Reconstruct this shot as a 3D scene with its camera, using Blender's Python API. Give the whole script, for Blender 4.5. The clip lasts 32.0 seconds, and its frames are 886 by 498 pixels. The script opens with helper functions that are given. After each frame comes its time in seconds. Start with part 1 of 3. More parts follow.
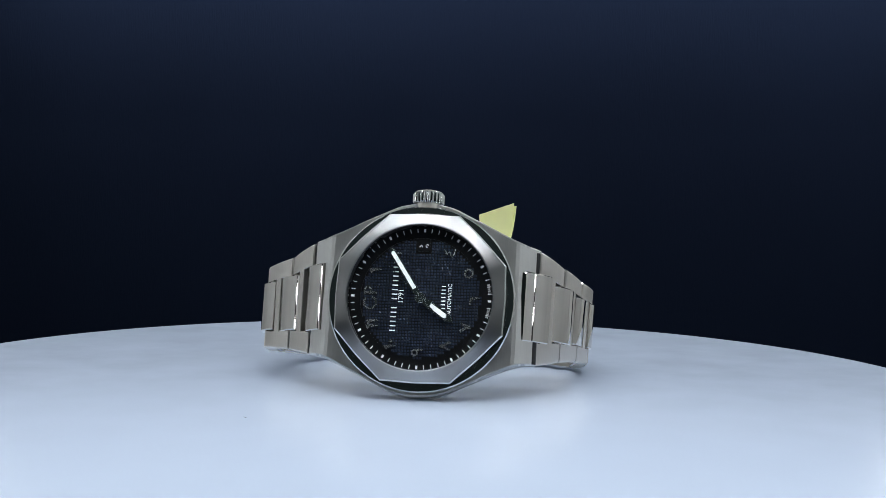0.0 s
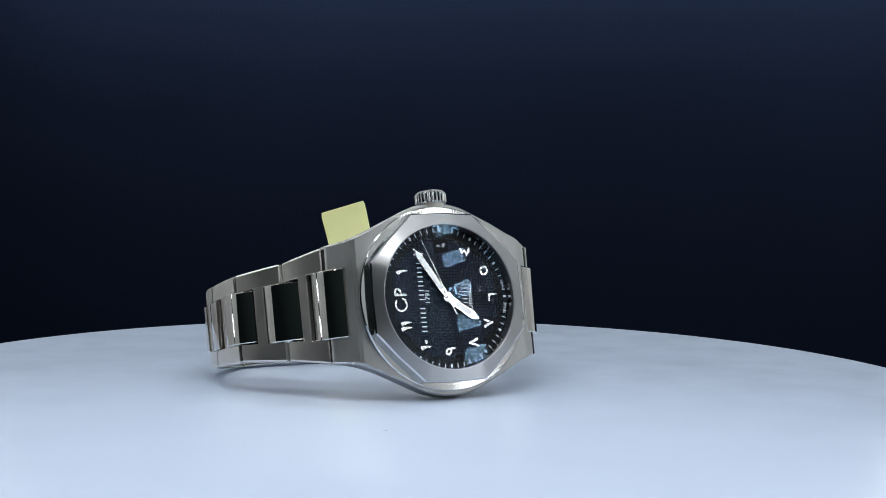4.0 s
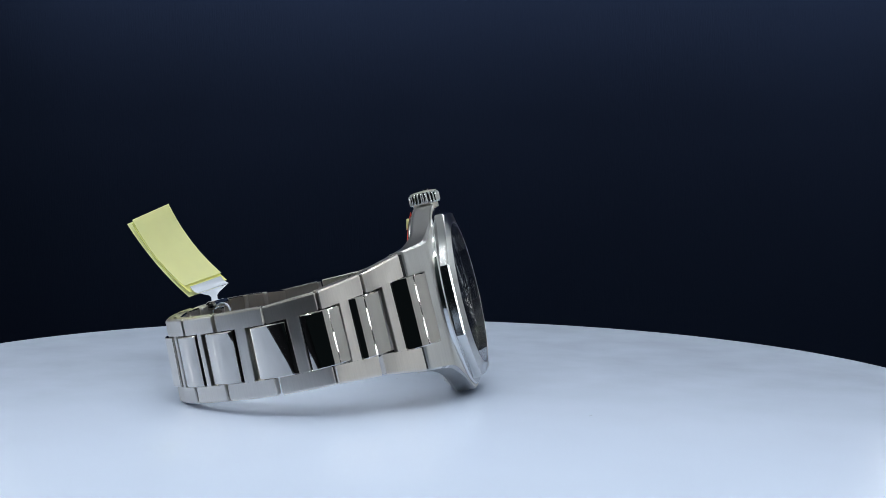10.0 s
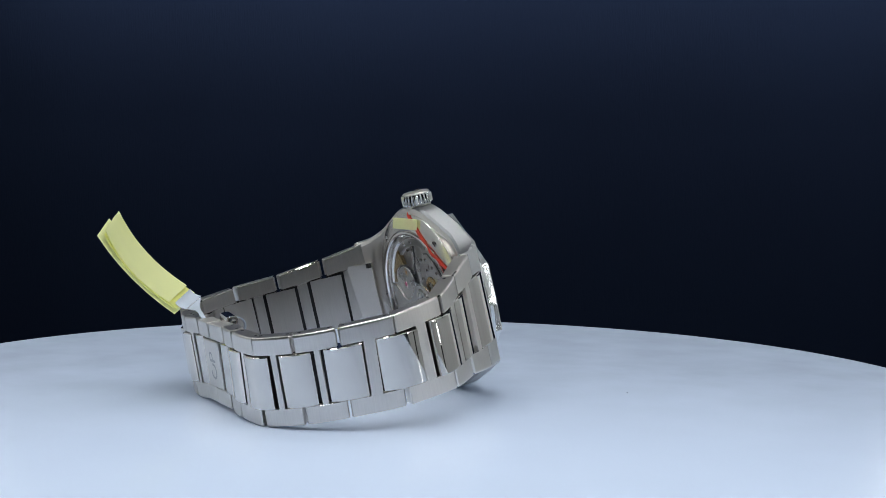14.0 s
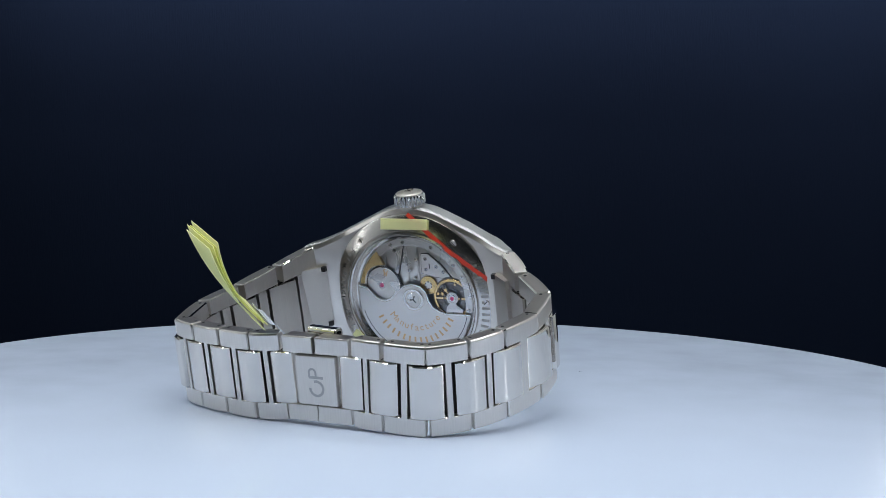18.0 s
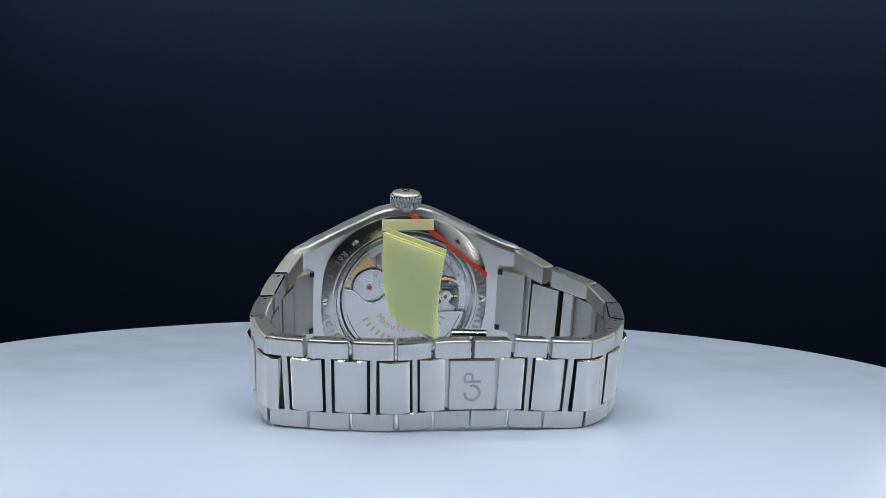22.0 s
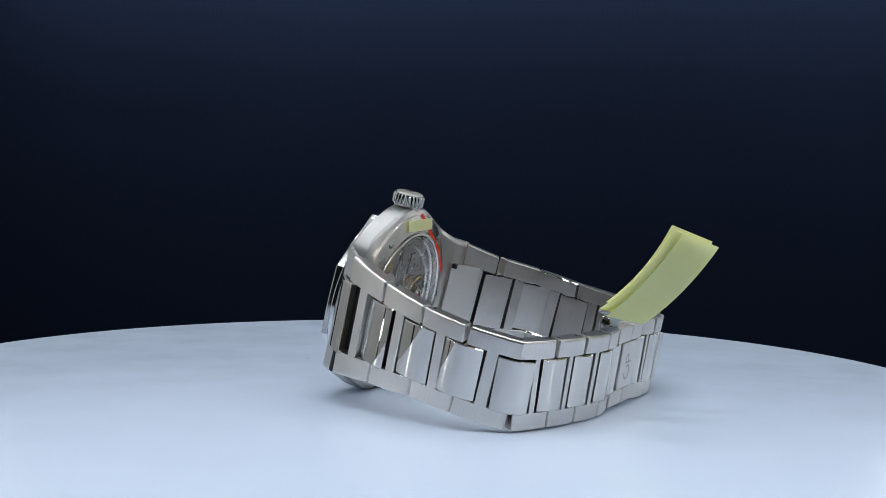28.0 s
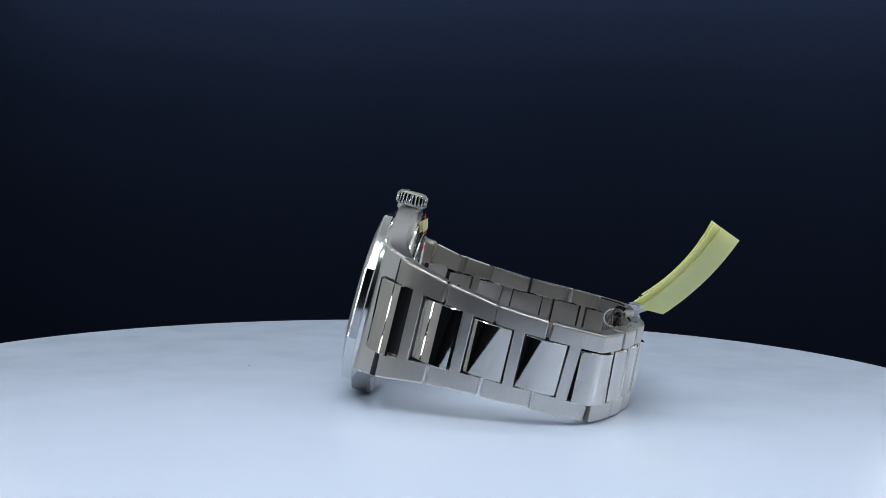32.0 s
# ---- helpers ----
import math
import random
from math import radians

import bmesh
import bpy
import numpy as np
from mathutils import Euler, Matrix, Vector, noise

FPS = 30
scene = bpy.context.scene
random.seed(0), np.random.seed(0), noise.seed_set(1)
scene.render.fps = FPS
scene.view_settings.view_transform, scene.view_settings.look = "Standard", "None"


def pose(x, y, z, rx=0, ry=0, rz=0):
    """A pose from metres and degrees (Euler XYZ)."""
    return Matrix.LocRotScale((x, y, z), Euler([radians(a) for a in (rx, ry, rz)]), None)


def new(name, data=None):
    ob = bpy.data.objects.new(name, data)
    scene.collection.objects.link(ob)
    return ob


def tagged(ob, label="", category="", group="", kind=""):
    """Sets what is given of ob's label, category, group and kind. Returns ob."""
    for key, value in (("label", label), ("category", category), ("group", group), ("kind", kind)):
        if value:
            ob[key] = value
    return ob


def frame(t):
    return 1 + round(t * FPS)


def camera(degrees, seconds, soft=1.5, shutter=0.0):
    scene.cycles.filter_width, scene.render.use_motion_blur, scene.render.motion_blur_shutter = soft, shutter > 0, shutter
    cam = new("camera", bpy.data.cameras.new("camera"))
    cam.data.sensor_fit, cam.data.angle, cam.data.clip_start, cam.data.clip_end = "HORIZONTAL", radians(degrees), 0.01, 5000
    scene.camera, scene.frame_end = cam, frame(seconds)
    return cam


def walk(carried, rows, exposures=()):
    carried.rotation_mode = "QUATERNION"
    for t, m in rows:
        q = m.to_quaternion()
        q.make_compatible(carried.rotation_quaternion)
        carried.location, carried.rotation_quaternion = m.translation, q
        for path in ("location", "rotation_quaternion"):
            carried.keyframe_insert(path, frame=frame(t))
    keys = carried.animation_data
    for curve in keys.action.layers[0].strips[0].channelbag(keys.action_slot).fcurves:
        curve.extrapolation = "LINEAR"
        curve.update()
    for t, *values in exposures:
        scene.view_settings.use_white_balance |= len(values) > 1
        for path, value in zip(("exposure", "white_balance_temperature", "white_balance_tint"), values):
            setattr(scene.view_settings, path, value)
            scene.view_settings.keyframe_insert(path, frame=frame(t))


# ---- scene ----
cam = camera(34.715, 32.0, soft=0.25)
EYE = pose(0.0, -0.305, 0.0523, 85.973, -0.827, -0.981)
walk(cam, [(0.0, EYE), (32.0, EYE)])

# ---- light ----
world = bpy.data.worlds.new("dim_room")
scene.world = world
world.use_nodes = True
# an unlit room round the tent, paler towards its ceiling
wt = world.node_tree
room_at = wt.nodes.new("ShaderNodeTexCoord")
room_up = wt.nodes.new("ShaderNodeSeparateXYZ")
room_tone = wt.nodes.new("ShaderNodeValToRGB")
room_tone.color_ramp.elements[0].position, room_tone.color_ramp.elements[1].position = 0.2, 0.8
room_tone.color_ramp.elements[0].color, room_tone.color_ramp.elements[1].color = (0.004, 0.006, 0.007, 1), (0.036, 0.052, 0.052, 1)
wt.links.new(room_at.outputs["Generated"], room_up.inputs["Vector"])
wt.links.new(room_up.outputs["Z"], room_tone.inputs["Fac"])
wt.links.new(room_tone.outputs["Color"], wt.nodes["Background"].inputs["Color"])
scene.view_settings.exposure = 0.0

LED_COLOR = (0.93, 0.97, 1.0)
LED_STRENGTH = 84.0

MM = 0.001
SPEED = 9.012       # degrees a second of the turntable
STOP = 30.35        # it stands still from here on


# ---- material kit ----
class Nodes:
    def __init__(self, name):
        self.mat = bpy.data.materials.new(name)
        self.mat.use_nodes = True
        self.tree = self.mat.node_tree
        self.bsdf = self.tree.nodes["Principled BSDF"]

    def add(self, kind, **settings):
        node = self.tree.nodes.new(kind)
        for key, value in settings.items():
            node.inputs[key].default_value = value
        return node

    def link(self, a, b):
        self.tree.links.new(a, b)

    def set(self, **values):
        for key, value in values.items():
            self.bsdf.inputs[key.replace("_", " ")].default_value = value
        return self

    def coords(self, scale=(1, 1, 1)):
        tc = self.add("ShaderNodeTexCoord")
        mp = self.add("ShaderNodeMapping")
        mp.inputs["Scale"].default_value = scale
        self.link(tc.outputs["Object"], mp.inputs["Vector"])
        return mp.outputs["Vector"]

    def noise(self, scale, detail=3.0, stretch=(1, 1, 1)):
        n = self.add("ShaderNodeTexNoise", Scale=scale, Detail=detail)
        self.link(self.coords(stretch), n.inputs["Vector"])
        return n.outputs["Fac"]

    def spread(self, fac, low, high, into):
        r = self.add("ShaderNodeMapRange")
        r.inputs["From Min"].default_value, r.inputs["From Max"].default_value = 0.3, 0.7
        r.inputs["To Min"].default_value, r.inputs["To Max"].default_value = low, high
        self.link(fac, r.inputs["Value"])
        self.link(r.outputs["Result"], self.bsdf.inputs[into])

    def tones(self, fac, a, b, into="Base Color", lo=0.3, hi=0.7):
        r = self.add("ShaderNodeValToRGB")
        r.color_ramp.elements[0].position, r.color_ramp.elements[1].position = lo, hi
        r.color_ramp.elements[0].color, r.color_ramp.elements[1].color = (*a, 1), (*b, 1)
        self.link(fac, r.inputs["Fac"])
        self.link(r.outputs["Color"], self.bsdf.inputs[into])

    def bump(self, fac, strength, distance=0.0001):
        b = self.add("ShaderNodeBump")
        b.inputs["Strength"].default_value, b.inputs["Distance"].default_value = strength, distance
        self.link(fac, b.inputs["Height"])
        self.link(b.outputs["Normal"], self.bsdf.inputs["Normal"])


def brushed(name, stretch, tone=(0.685, 0.65, 0.612), rough=0.30, aniso=0.0, grain=0.07, across=None):
    """Brushed metal; across is the way, in the part's own axes, in which its gloss is spread (none: round the dial's axis)."""
    n = Nodes(name).set(Metallic=1.0)
    f = n.noise(5200.0, 3.0, stretch)
    n.tones(f, tuple(0.93 * v for v in tone), tone)
    g = n.noise(180.0, 3.0)
    n.spread(g, rough * 0.9, rough * 1.15, "Roughness")
    if grain:
        n.bump(f, grain, 0.000012)
    if aniso:
        n.set(Anisotropic=aniso)
        if across:
            v = n.add("ShaderNodeCombineXYZ")
            for key, value in zip("XYZ", across):
                v.inputs[key].default_value = value
            t = n.add("ShaderNodeVectorTransform")
            t.vector_type, t.convert_from, t.convert_to = "VECTOR", "OBJECT", "WORLD"
            n.link(v.outputs["Vector"], t.inputs["Vector"])
            n.link(t.outputs["Vector"], n.bsdf.inputs["Tangent"])
        else:
            n.set(Anisotropic_Rotation=0.25)
            t = n.add("ShaderNodeTangent")
            t.direction_type, t.axis = "RADIAL", "Z"
            n.link(t.outputs["Tangent"], n.bsdf.inputs["Tangent"])
    return n.mat


def polished(name, tone=(0.655, 0.625, 0.59), rough=0.035, wear=0.3):
    n = Nodes(name).set(Metallic=1.0)
    f = n.noise(220.0, 3.0)
    n.tones(f, tuple(0.97 * v for v in tone), tone)
    n.spread(f, rough * (1 - 0.7 * wear), rough * (1 + 1.3 * wear), "Roughness")
    return n.mat


def sunray():
    """Steel with fine rays that run out from the dial's centre."""
    n = Nodes("sunray_brushed_steel").set(Metallic=1.0, Anisotropic=0.9, Anisotropic_Rotation=0.25)
    at = n.add("ShaderNodeSeparateXYZ")
    n.link(n.coords(), at.inputs["Vector"])
    angle = n.add("ShaderNodeMath")
    angle.operation = "ARCTAN2"
    n.link(at.outputs["Y"], angle.inputs[0])
    n.link(at.outputs["X"], angle.inputs[1])

    def rays(scale):
        r = n.add("ShaderNodeTexNoise", Scale=scale, Detail=1.0)
        r.noise_dimensions = "1D"
        n.link(angle.outputs["Value"], r.inputs["W"])
        return r.outputs["Fac"]
    n.tones(rays(260.0), (0.465, 0.47, 0.475), (0.49, 0.495, 0.50))
    n.spread(rays(26.0), 0.29, 0.305, "Roughness")
    t = n.add("ShaderNodeTangent")
    t.direction_type, t.axis = "RADIAL", "Z"
    n.link(t.outputs["Tangent"], n.bsdf.inputs["Tangent"])
    return n.mat


def plain(name, tone, rough, metal=0.0, wander=0.08, scale=300.0):
    n = Nodes(name).set(Metallic=metal)
    f = n.noise(scale, 3.0)
    n.tones(f, tuple(v * (1 - wander) for v in tone), tuple(min(1, v * (1 + wander)) for v in tone))
    n.spread(f, rough * 0.9, rough * 1.1, "Roughness")
    return n.mat


def glass(name, tint=(1, 1, 1), ior=1.55, sheen=(1, 1, 1)):
    n = Nodes(name).set(Roughness=0.0, IOR=ior)
    n.bsdf.inputs["Specular Tint"].default_value = (*sheen, 1)
    n.bsdf.inputs["Base Color"].default_value = (*tint, 1)
    n.bsdf.inputs["Transmission Weight"].default_value = 1.0
    return n.mat


def acrylic():
    n = Nodes("white_acrylic")
    f = n.noise(14.0, 3.0)
    n.tones(f, (0.61, 0.70, 0.865), (0.63, 0.72, 0.885))
    g = n.noise(60.0, 4.0)
    n.spread(g, 0.20, 0.25, "Roughness")
    n.bump(n.noise(900.0, 2.0), 0.02, 0.00005)
    n.set(IOR=1.45)
    return n.mat


def cloth(name, tone):
    n = Nodes(name)
    f = n.noise(7.0, 4.0)
    n.tones(f, tuple(v * 0.85 for v in tone), tone)
    g = n.noise(1500.0, 2.0, (1, 1, 0.12))
    n.bump(g, 0.25, 0.0003)
    n.set(Roughness=0.85)
    n.bsdf.inputs["Specular IOR Level"].default_value = 0.01
    return n.mat


def clous():
    """Black lacquer of the hobnail dial."""
    n = Nodes("hobnail_dial").set(Metallic=0.15, Specular_IOR_Level=0.14)
    f = n.noise(260.0)
    n.tones(f, (0.013, 0.020, 0.035), (0.017, 0.025, 0.043))
    n.spread(f, 0.38, 0.45, "Roughness")
    return n.mat


BRUSHED = brushed("brushed_steel", (1.0, 0.04, 1.0), rough=0.32, aniso=0.75, across=(1, 0, 0))
BRUSHED_LONG = brushed("brushed_steel_lengthwise", (0.04, 1.0, 1.0), (0.63, 0.63, 0.62), 0.42, 0.7, across=(0, 1, 0))
# same case steel, its tone darkened on the flanks to hold down the lamplight
FLANK_SHADED = brushed("brushed_steel_flank_shaded", (1.0, 0.04, 1.0), (0.40, 0.405, 0.405), 0.37, 0.6, across=(0, 0, 1))
BRUSHED_IN = brushed("satin_steel_inside", (1.0, 0.05, 1.0), (0.56, 0.525, 0.485), 0.34, 0.6, across=(1, 0, 0))
BEZEL_STEEL = sunray()
POLISHED = polished("polished_steel")
SATIN = brushed("satin_steel", (1.0, 0.2, 1.0), (0.68, 0.65, 0.60), 0.38, 0.0, 0.05)
POLISHED_SOFT = polished("softly_polished_steel", (0.60, 0.605, 0.60), 0.11)
EDGE = polished("worn_polished_edge", (0.70, 0.665, 0.625), 0.3, 0.06)
BACK_STEEL = polished("polished_back_steel", rough=0.2, wear=0.08)
# near-black: painted shade in notches, grooves and link gaps, and one movement mark
SHADE_AND_MARKS = plain("gap_shade_and_dark_marks", (0.03, 0.03, 0.032), 0.4, 0.6)
ENGRAVED = plain("engraved_grey", (0.40, 0.395, 0.385), 0.45, 0.9)
DIAL = clous()
TRACK_AND_GROOVE_SHADE = plain("black_track_and_groove_shade", (0.003, 0.0033, 0.004), 0.35)
TRACK_AND_GROOVE_SHADE.node_tree.nodes["Principled BSDF"].inputs["Specular IOR Level"].default_value = 0.15
FLANGE = polished("dark_polished_flange", (0.10, 0.105, 0.115), 0.42)
PRINT = plain("white_print", (0.78, 0.79, 0.80), 0.5, 0.0, 0.03)
LUME = plain("white_lume", (0.80, 0.83, 0.84), 0.6, 0.0, 0.03)
APPLIED = polished("polished_numeral", (0.85, 0.85, 0.84), 0.17)
POINTER = polished("polished_pointer", (0.78, 0.79, 0.79), 0.08)
GLASS = glass("coated_sapphire_crystal", ior=1.26, sheen=(0.32, 0.6, 1.0))
RHODIUM = brushed("rhodium_plate", (0.25, 1.0, 1.0), (0.68, 0.66, 0.64), 0.28)
ROTOR_STEEL = brushed("rotor_satin", (1.0, 1.0, 1.0), (0.70, 0.68, 0.665), 0.33, 0.0, 0.05)
GOLD = plain("gilt_brass", (0.72, 0.52, 0.24), 0.25, 1.0)
GOLD_PRINT = plain("gold_lettering", (0.62, 0.40, 0.20), 0.4, 0.6)
RUBY = plain("ruby_jewel", (0.45, 0.07, 0.17), 0.1)
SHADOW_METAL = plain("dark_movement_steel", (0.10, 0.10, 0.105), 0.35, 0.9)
WELL = plain("grey_movement_steel", (0.20, 0.19, 0.18), 0.3, 0.9)
def paper(name, tone):
    """Thin paper that lets part of the light through."""
    mat = plain(name, tone, 0.7, 0.0, 0.03)
    tree = mat.node_tree
    thin = tree.nodes.new("ShaderNodeBsdfTranslucent")
    thin.inputs["Color"].default_value = (*tone, 1)
    mix = tree.nodes.new("ShaderNodeMixShader")
    mix.inputs["Fac"].default_value = 0.6
    tree.links.new(tree.nodes["Principled BSDF"].outputs["BSDF"], mix.inputs[1])
    tree.links.new(thin.outputs["BSDF"], mix.inputs[2])
    tree.links.new(mix.outputs["Shader"], tree.nodes["Material Output"].inputs["Surface"])
    return mat


PAPER = paper("pale_yellow_paper", (0.95, 0.955, 0.65))
PAPER_EDGE = paper("bright_yellow_paper", (0.94, 0.935, 0.45))
FILM = plain("milky_plastic_strip", (0.55, 0.60, 0.68), 0.22)
RED = plain("red_seal_strip", (0.74, 0.045, 0.014), 0.45)
ACRYLIC = acrylic()
BACKCLOTH = cloth("navy_black_cloth", (0.0051, 0.0080, 0.0172))
TENT = cloth("white_tent_fabric", (0.76, 0.78, 0.78))
BLACKCLOTH = cloth("black_cloth", (0.012, 0.013, 0.016))
HOUSING = plain("black_aluminium", (0.02, 0.02, 0.022), 0.5)
led = Nodes("led_glow")
led.bsdf.inputs["Emission Color"].default_value = (*LED_COLOR, 1)
led.bsdf.inputs["Emission Strength"].default_value = LED_STRENGTH
LED = led.mat
led = Nodes("soft_led_glow")
led.bsdf.inputs["Emission Color"].default_value = (*LED_COLOR, 1)
led.bsdf.inputs["Emission Strength"].default_value = LED_STRENGTH * 0.19
LED_SOFT = led.mat
# glow of the added front fill bar
led = Nodes("front_fill_glow")
led.bsdf.inputs["Emission Color"].default_value = (*LED_COLOR, 1)
led.bsdf.inputs["Emission Strength"].default_value = LED_STRENGTH * 1.4
LED_FRONT_FILL = led.mat
# glow of the added bar that washes the backdrop
led = Nodes("backdrop_fill_glow")
led.bsdf.inputs["Emission Color"].default_value = (*LED_COLOR, 1)
led.bsdf.inputs["Emission Strength"].default_value = LED_STRENGTH * 0.75
LED_BACKDROP_FILL = led.mat


# ---- mesh kit (millimetres in, metres out) ----
def part(name, bm, material, parent=None, label="", at=None, smooth=40, under=None, side=None, flank=None):
    me = bpy.data.meshes.new(name)
    bmesh.ops.recalc_face_normals(bm, faces=bm.faces)
    if under:
        bm.normal_update()
        for f in bm.faces:
            if f.normal.z < -0.8:
                f.material_index = 1
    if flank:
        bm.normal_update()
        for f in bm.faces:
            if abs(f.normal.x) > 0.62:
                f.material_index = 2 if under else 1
    if side:
        for f in bm.faces:
            if abs(f.normal.y) > 0.9:
                f.material_index = 2
            elif abs(f.normal.y) > 0.4:
                f.material_index = 3
    bmesh.ops.scale(bm, vec=(MM, MM, MM), verts=bm.verts)
    for f in bm.faces:
        f.smooth = smooth > 0
    if smooth > 0:
        lim = radians(smooth)
        for e in bm.edges:
            if len(e.link_faces) == 2 and e.calc_face_angle(0) > lim:
                e.smooth = False
    bm.to_mesh(me)
    bm.free()
    me.materials.append(material)
    for more in (under, flank):
        if more:
            me.materials.append(more)
    if side:
        me.materials.append(side)
        me.materials.append(POLISHED)
    ob = new(name, me)
    if parent is not None:
        ob.parent = parent
    if at is not None:
        ob.matrix_basis = at
    if label:
        tagged(ob, label)
    return ob


def mm_pose(m):
    """A pose given in millimetres, in metres."""
    r = m.copy()
    r.translation = m.translation * MM
    return r


def slab(bm, x0, x1, y0, y1, z0, z1, bevel=0.0, cut=0.0, seg=2):
    """A bevelled block; cut shortens its lower side along x at both ends."""
    vs = [bm.verts.new(p) for p in (
        (x0 + cut, y0, z0), (x1 - cut, y0, z0), (x1 - cut, y1, z0), (x0 + cut, y1, z0),
        (x0, y0, z1), (x1, y0, z1), (x1, y1, z1), (x0, y1, z1))]
    fs = [bm.faces.new([vs[i] for i in q]) for q in
          ((3, 2, 1, 0), (4, 5, 6, 7), (0, 1, 5, 4), (1, 2, 6, 5), (2, 3, 7, 6), (3, 0, 4, 7))]
    if bevel:
        es = list({e for f in fs for e in f.edges})
        bmesh.ops.bevel(bm, geom=es, offset=bevel, segments=seg, affect="EDGES", profile=0.5)
    return bm


def block(*args, **kw):
    return slab(bmesh.new(), *args, **kw)


def lathe(profile, segs=96, radius=None, close=True, bm=None, centre=(0, 0), phase=0.0):
    """Turned body about z: profile of (r, z); radius(k, angle, r) may reshape each ring."""
    bm = bm or bmesh.new()
    rings = []
    for k, (r, z) in enumerate(profile):
        ring = []
        for i in range(segs):
            a = phase + 2 * math.pi * i / segs
            rr = radius(k, a, r) if radius else r
            ring.append(bm.verts.new((centre[0] + rr * math.cos(a), centre[1] + rr * math.sin(a), z)))
        rings.append(ring)
    pairs = list(zip(rings, rings[1:])) + ([(rings[-1], rings[0])] if close else [])
    for a, b in pairs:
        for i in range(segs):
            j = (i + 1) % segs
            bm.faces.new((a[i], a[j], b[j], b[i]))
    if not close:
        bm.faces.new(rings[0][::-1])
        bm.faces.new(rings[-1])
    return bm


def disc(r, z0, z1, segs=64, bm=None, centre=(0, 0), edge=0.1):
    return lathe([(r - edge, z0), (r, z0 + edge), (r, z1 - edge), (r - edge, z1)], segs, close=False, bm=bm, centre=centre)


def ring(r0, r1, z0, z1, segs=64, bm=None, centre=(0, 0), edge=0.08):
    return lathe([(r0, z0), (r1 - edge, z0), (r1, z0 + edge), (r1, z1 - edge), (r1 - edge, z1), (r0, z1)], segs, bm=bm, centre=centre)


def stroke(points, widths, z0, z1, bm=None, ridge=1.0, bold=1.0):
    """A flat ribbon along points in the plane, with a width at each point; ridge narrows its upper side."""
    bm = bm or bmesh.new()
    rows = []
    n = len(points)
    for i, (x, y) in enumerate(points):
        a, b = points[max(i - 1, 0)], points[min(i + 1, n - 1)]
        d = Vector((b[0] - a[0], b[1] - a[1])).normalized()
        w = bold * (widths[i] if not isinstance(widths, (int, float)) else widths) / 2
        side = Vector((-d.y, d.x)) * w
        rows.append([bm.verts.new((x + k * side.x, y + k * side.y, z)) for k, z in ((1, z0), (ridge, z1), (-ridge, z1), (-1, z0))])
    for a, b in zip(rows, rows[1:]):
        for i in range(4):
            j = (i + 1) % 4
            bm.faces.new((a[i], a[j], b[j], b[i]))
    bm.faces.new(rows[0])
    bm.faces.new(rows[-1][::-1])
    return bm


def outline(points, z0, z1, bm=None):
    """A plate with the given outline."""
    bm = bm or bmesh.new()
    low = [bm.verts.new((x, y, z0)) for x, y in points]
    top = [bm.verts.new((x, y, z1)) for x, y in points]
    n = len(points)
    for i in range(n):
        j = (i + 1) % n
        bm.faces.new((low[i], low[j], top[j], top[i]))
    bm.faces.new(low[::-1])
    bm.faces.new(top)
    return bm


def arc(cx, cy, r, a0, a1, n=16):
    return [(cx + r * math.cos(radians(a0 + (a1 - a0) * i / n)), cy + r * math.sin(radians(a0 + (a1 - a0) * i / n))) for i in range(n + 1)]


def lettering(text, size, material, parent, at, name, depth=0.02, spacing=1.0):
    """Raised lettering in the built-in font; at is in millimetres."""
    cu = bpy.data.curves.new(name, "FONT")
    cu.body, cu.size, cu.align_x, cu.align_y = text, size * MM, "CENTER", "CENTER"
    cu.space_character = spacing
    cu.extrude = depth * MM
    cu.resolution_u = 3
    tmp = bpy.data.objects.new(name, cu)
    me = bpy.data.meshes.new_from_object(tmp)
    bpy.data.objects.remove(tmp)
    me.materials.append(material)
    ob = new(name, me)
    ob.parent = parent
    ob.matrix_basis = mm_pose(at)
    return ob


def empty(name):
    ob = new(name)
    ob.empty_display_size = 0.01
    return ob


# ---- the place ----
TENT_TURN = pose(0, 0, 0, 0, 0, -12)


def light_tent():
    """An open-fronted photo tent with pale side walls, a dark backdrop sheet and a dark room behind the camera."""
    def sheet(name, bm, mat, label, cat="wall"):
        return tagged(part(name, bm, mat, smooth=0), label, cat, kind="structure")
    for ob in (
            sheet("backdrop", block(-299, 165, 300, 304, -40, 540), BACKCLOTH, "plain navy black sheet hung behind the turntable", "backdrop"),
            # unseen white sheet, added for crystal and steel to reflect past the backdrop's end
            sheet("back_reflector", block(-300, 300, 306, 312, -40, 541), TENT, "added white fabric reflector behind the backdrop"),
            sheet("wall_left", block(-310, -300, -243, 310, -40, 550), TENT, "white fabric side wall of the photo tent"),
            sheet("wall_right", block(300, 310, -243, 310, -40, 550), TENT, "white fabric side wall of the photo tent"),
            sheet("ceiling", block(-300, 300, -243, 310, 541, 550), TENT, "white fabric roof of the photo tent", "ceiling"),
            # unseen flap, added to bounce light back from above the opening
            sheet("front_fill_flap", block(-300, 300, -249, -244, 440, 550), TENT, "added white fill flap over the tent's open front")):
        ob.matrix_basis = TENT_TURN
    sheet("floor", block(-700, 700, -700, 700, -50, -40), BLACKCLOTH, "black cloth under the turntable", "floor")


def led_bar(at, length, count, wide=7.0, glow=None, fill=0.22):
    # also builds the two added fill bars, at the front and by the backdrop
    bar = tagged(empty("led_light_bar"), "black light bar with a row of white leds", "lamp", "light bars of the photo tent")
    bar.matrix_basis = TENT_TURN @ at
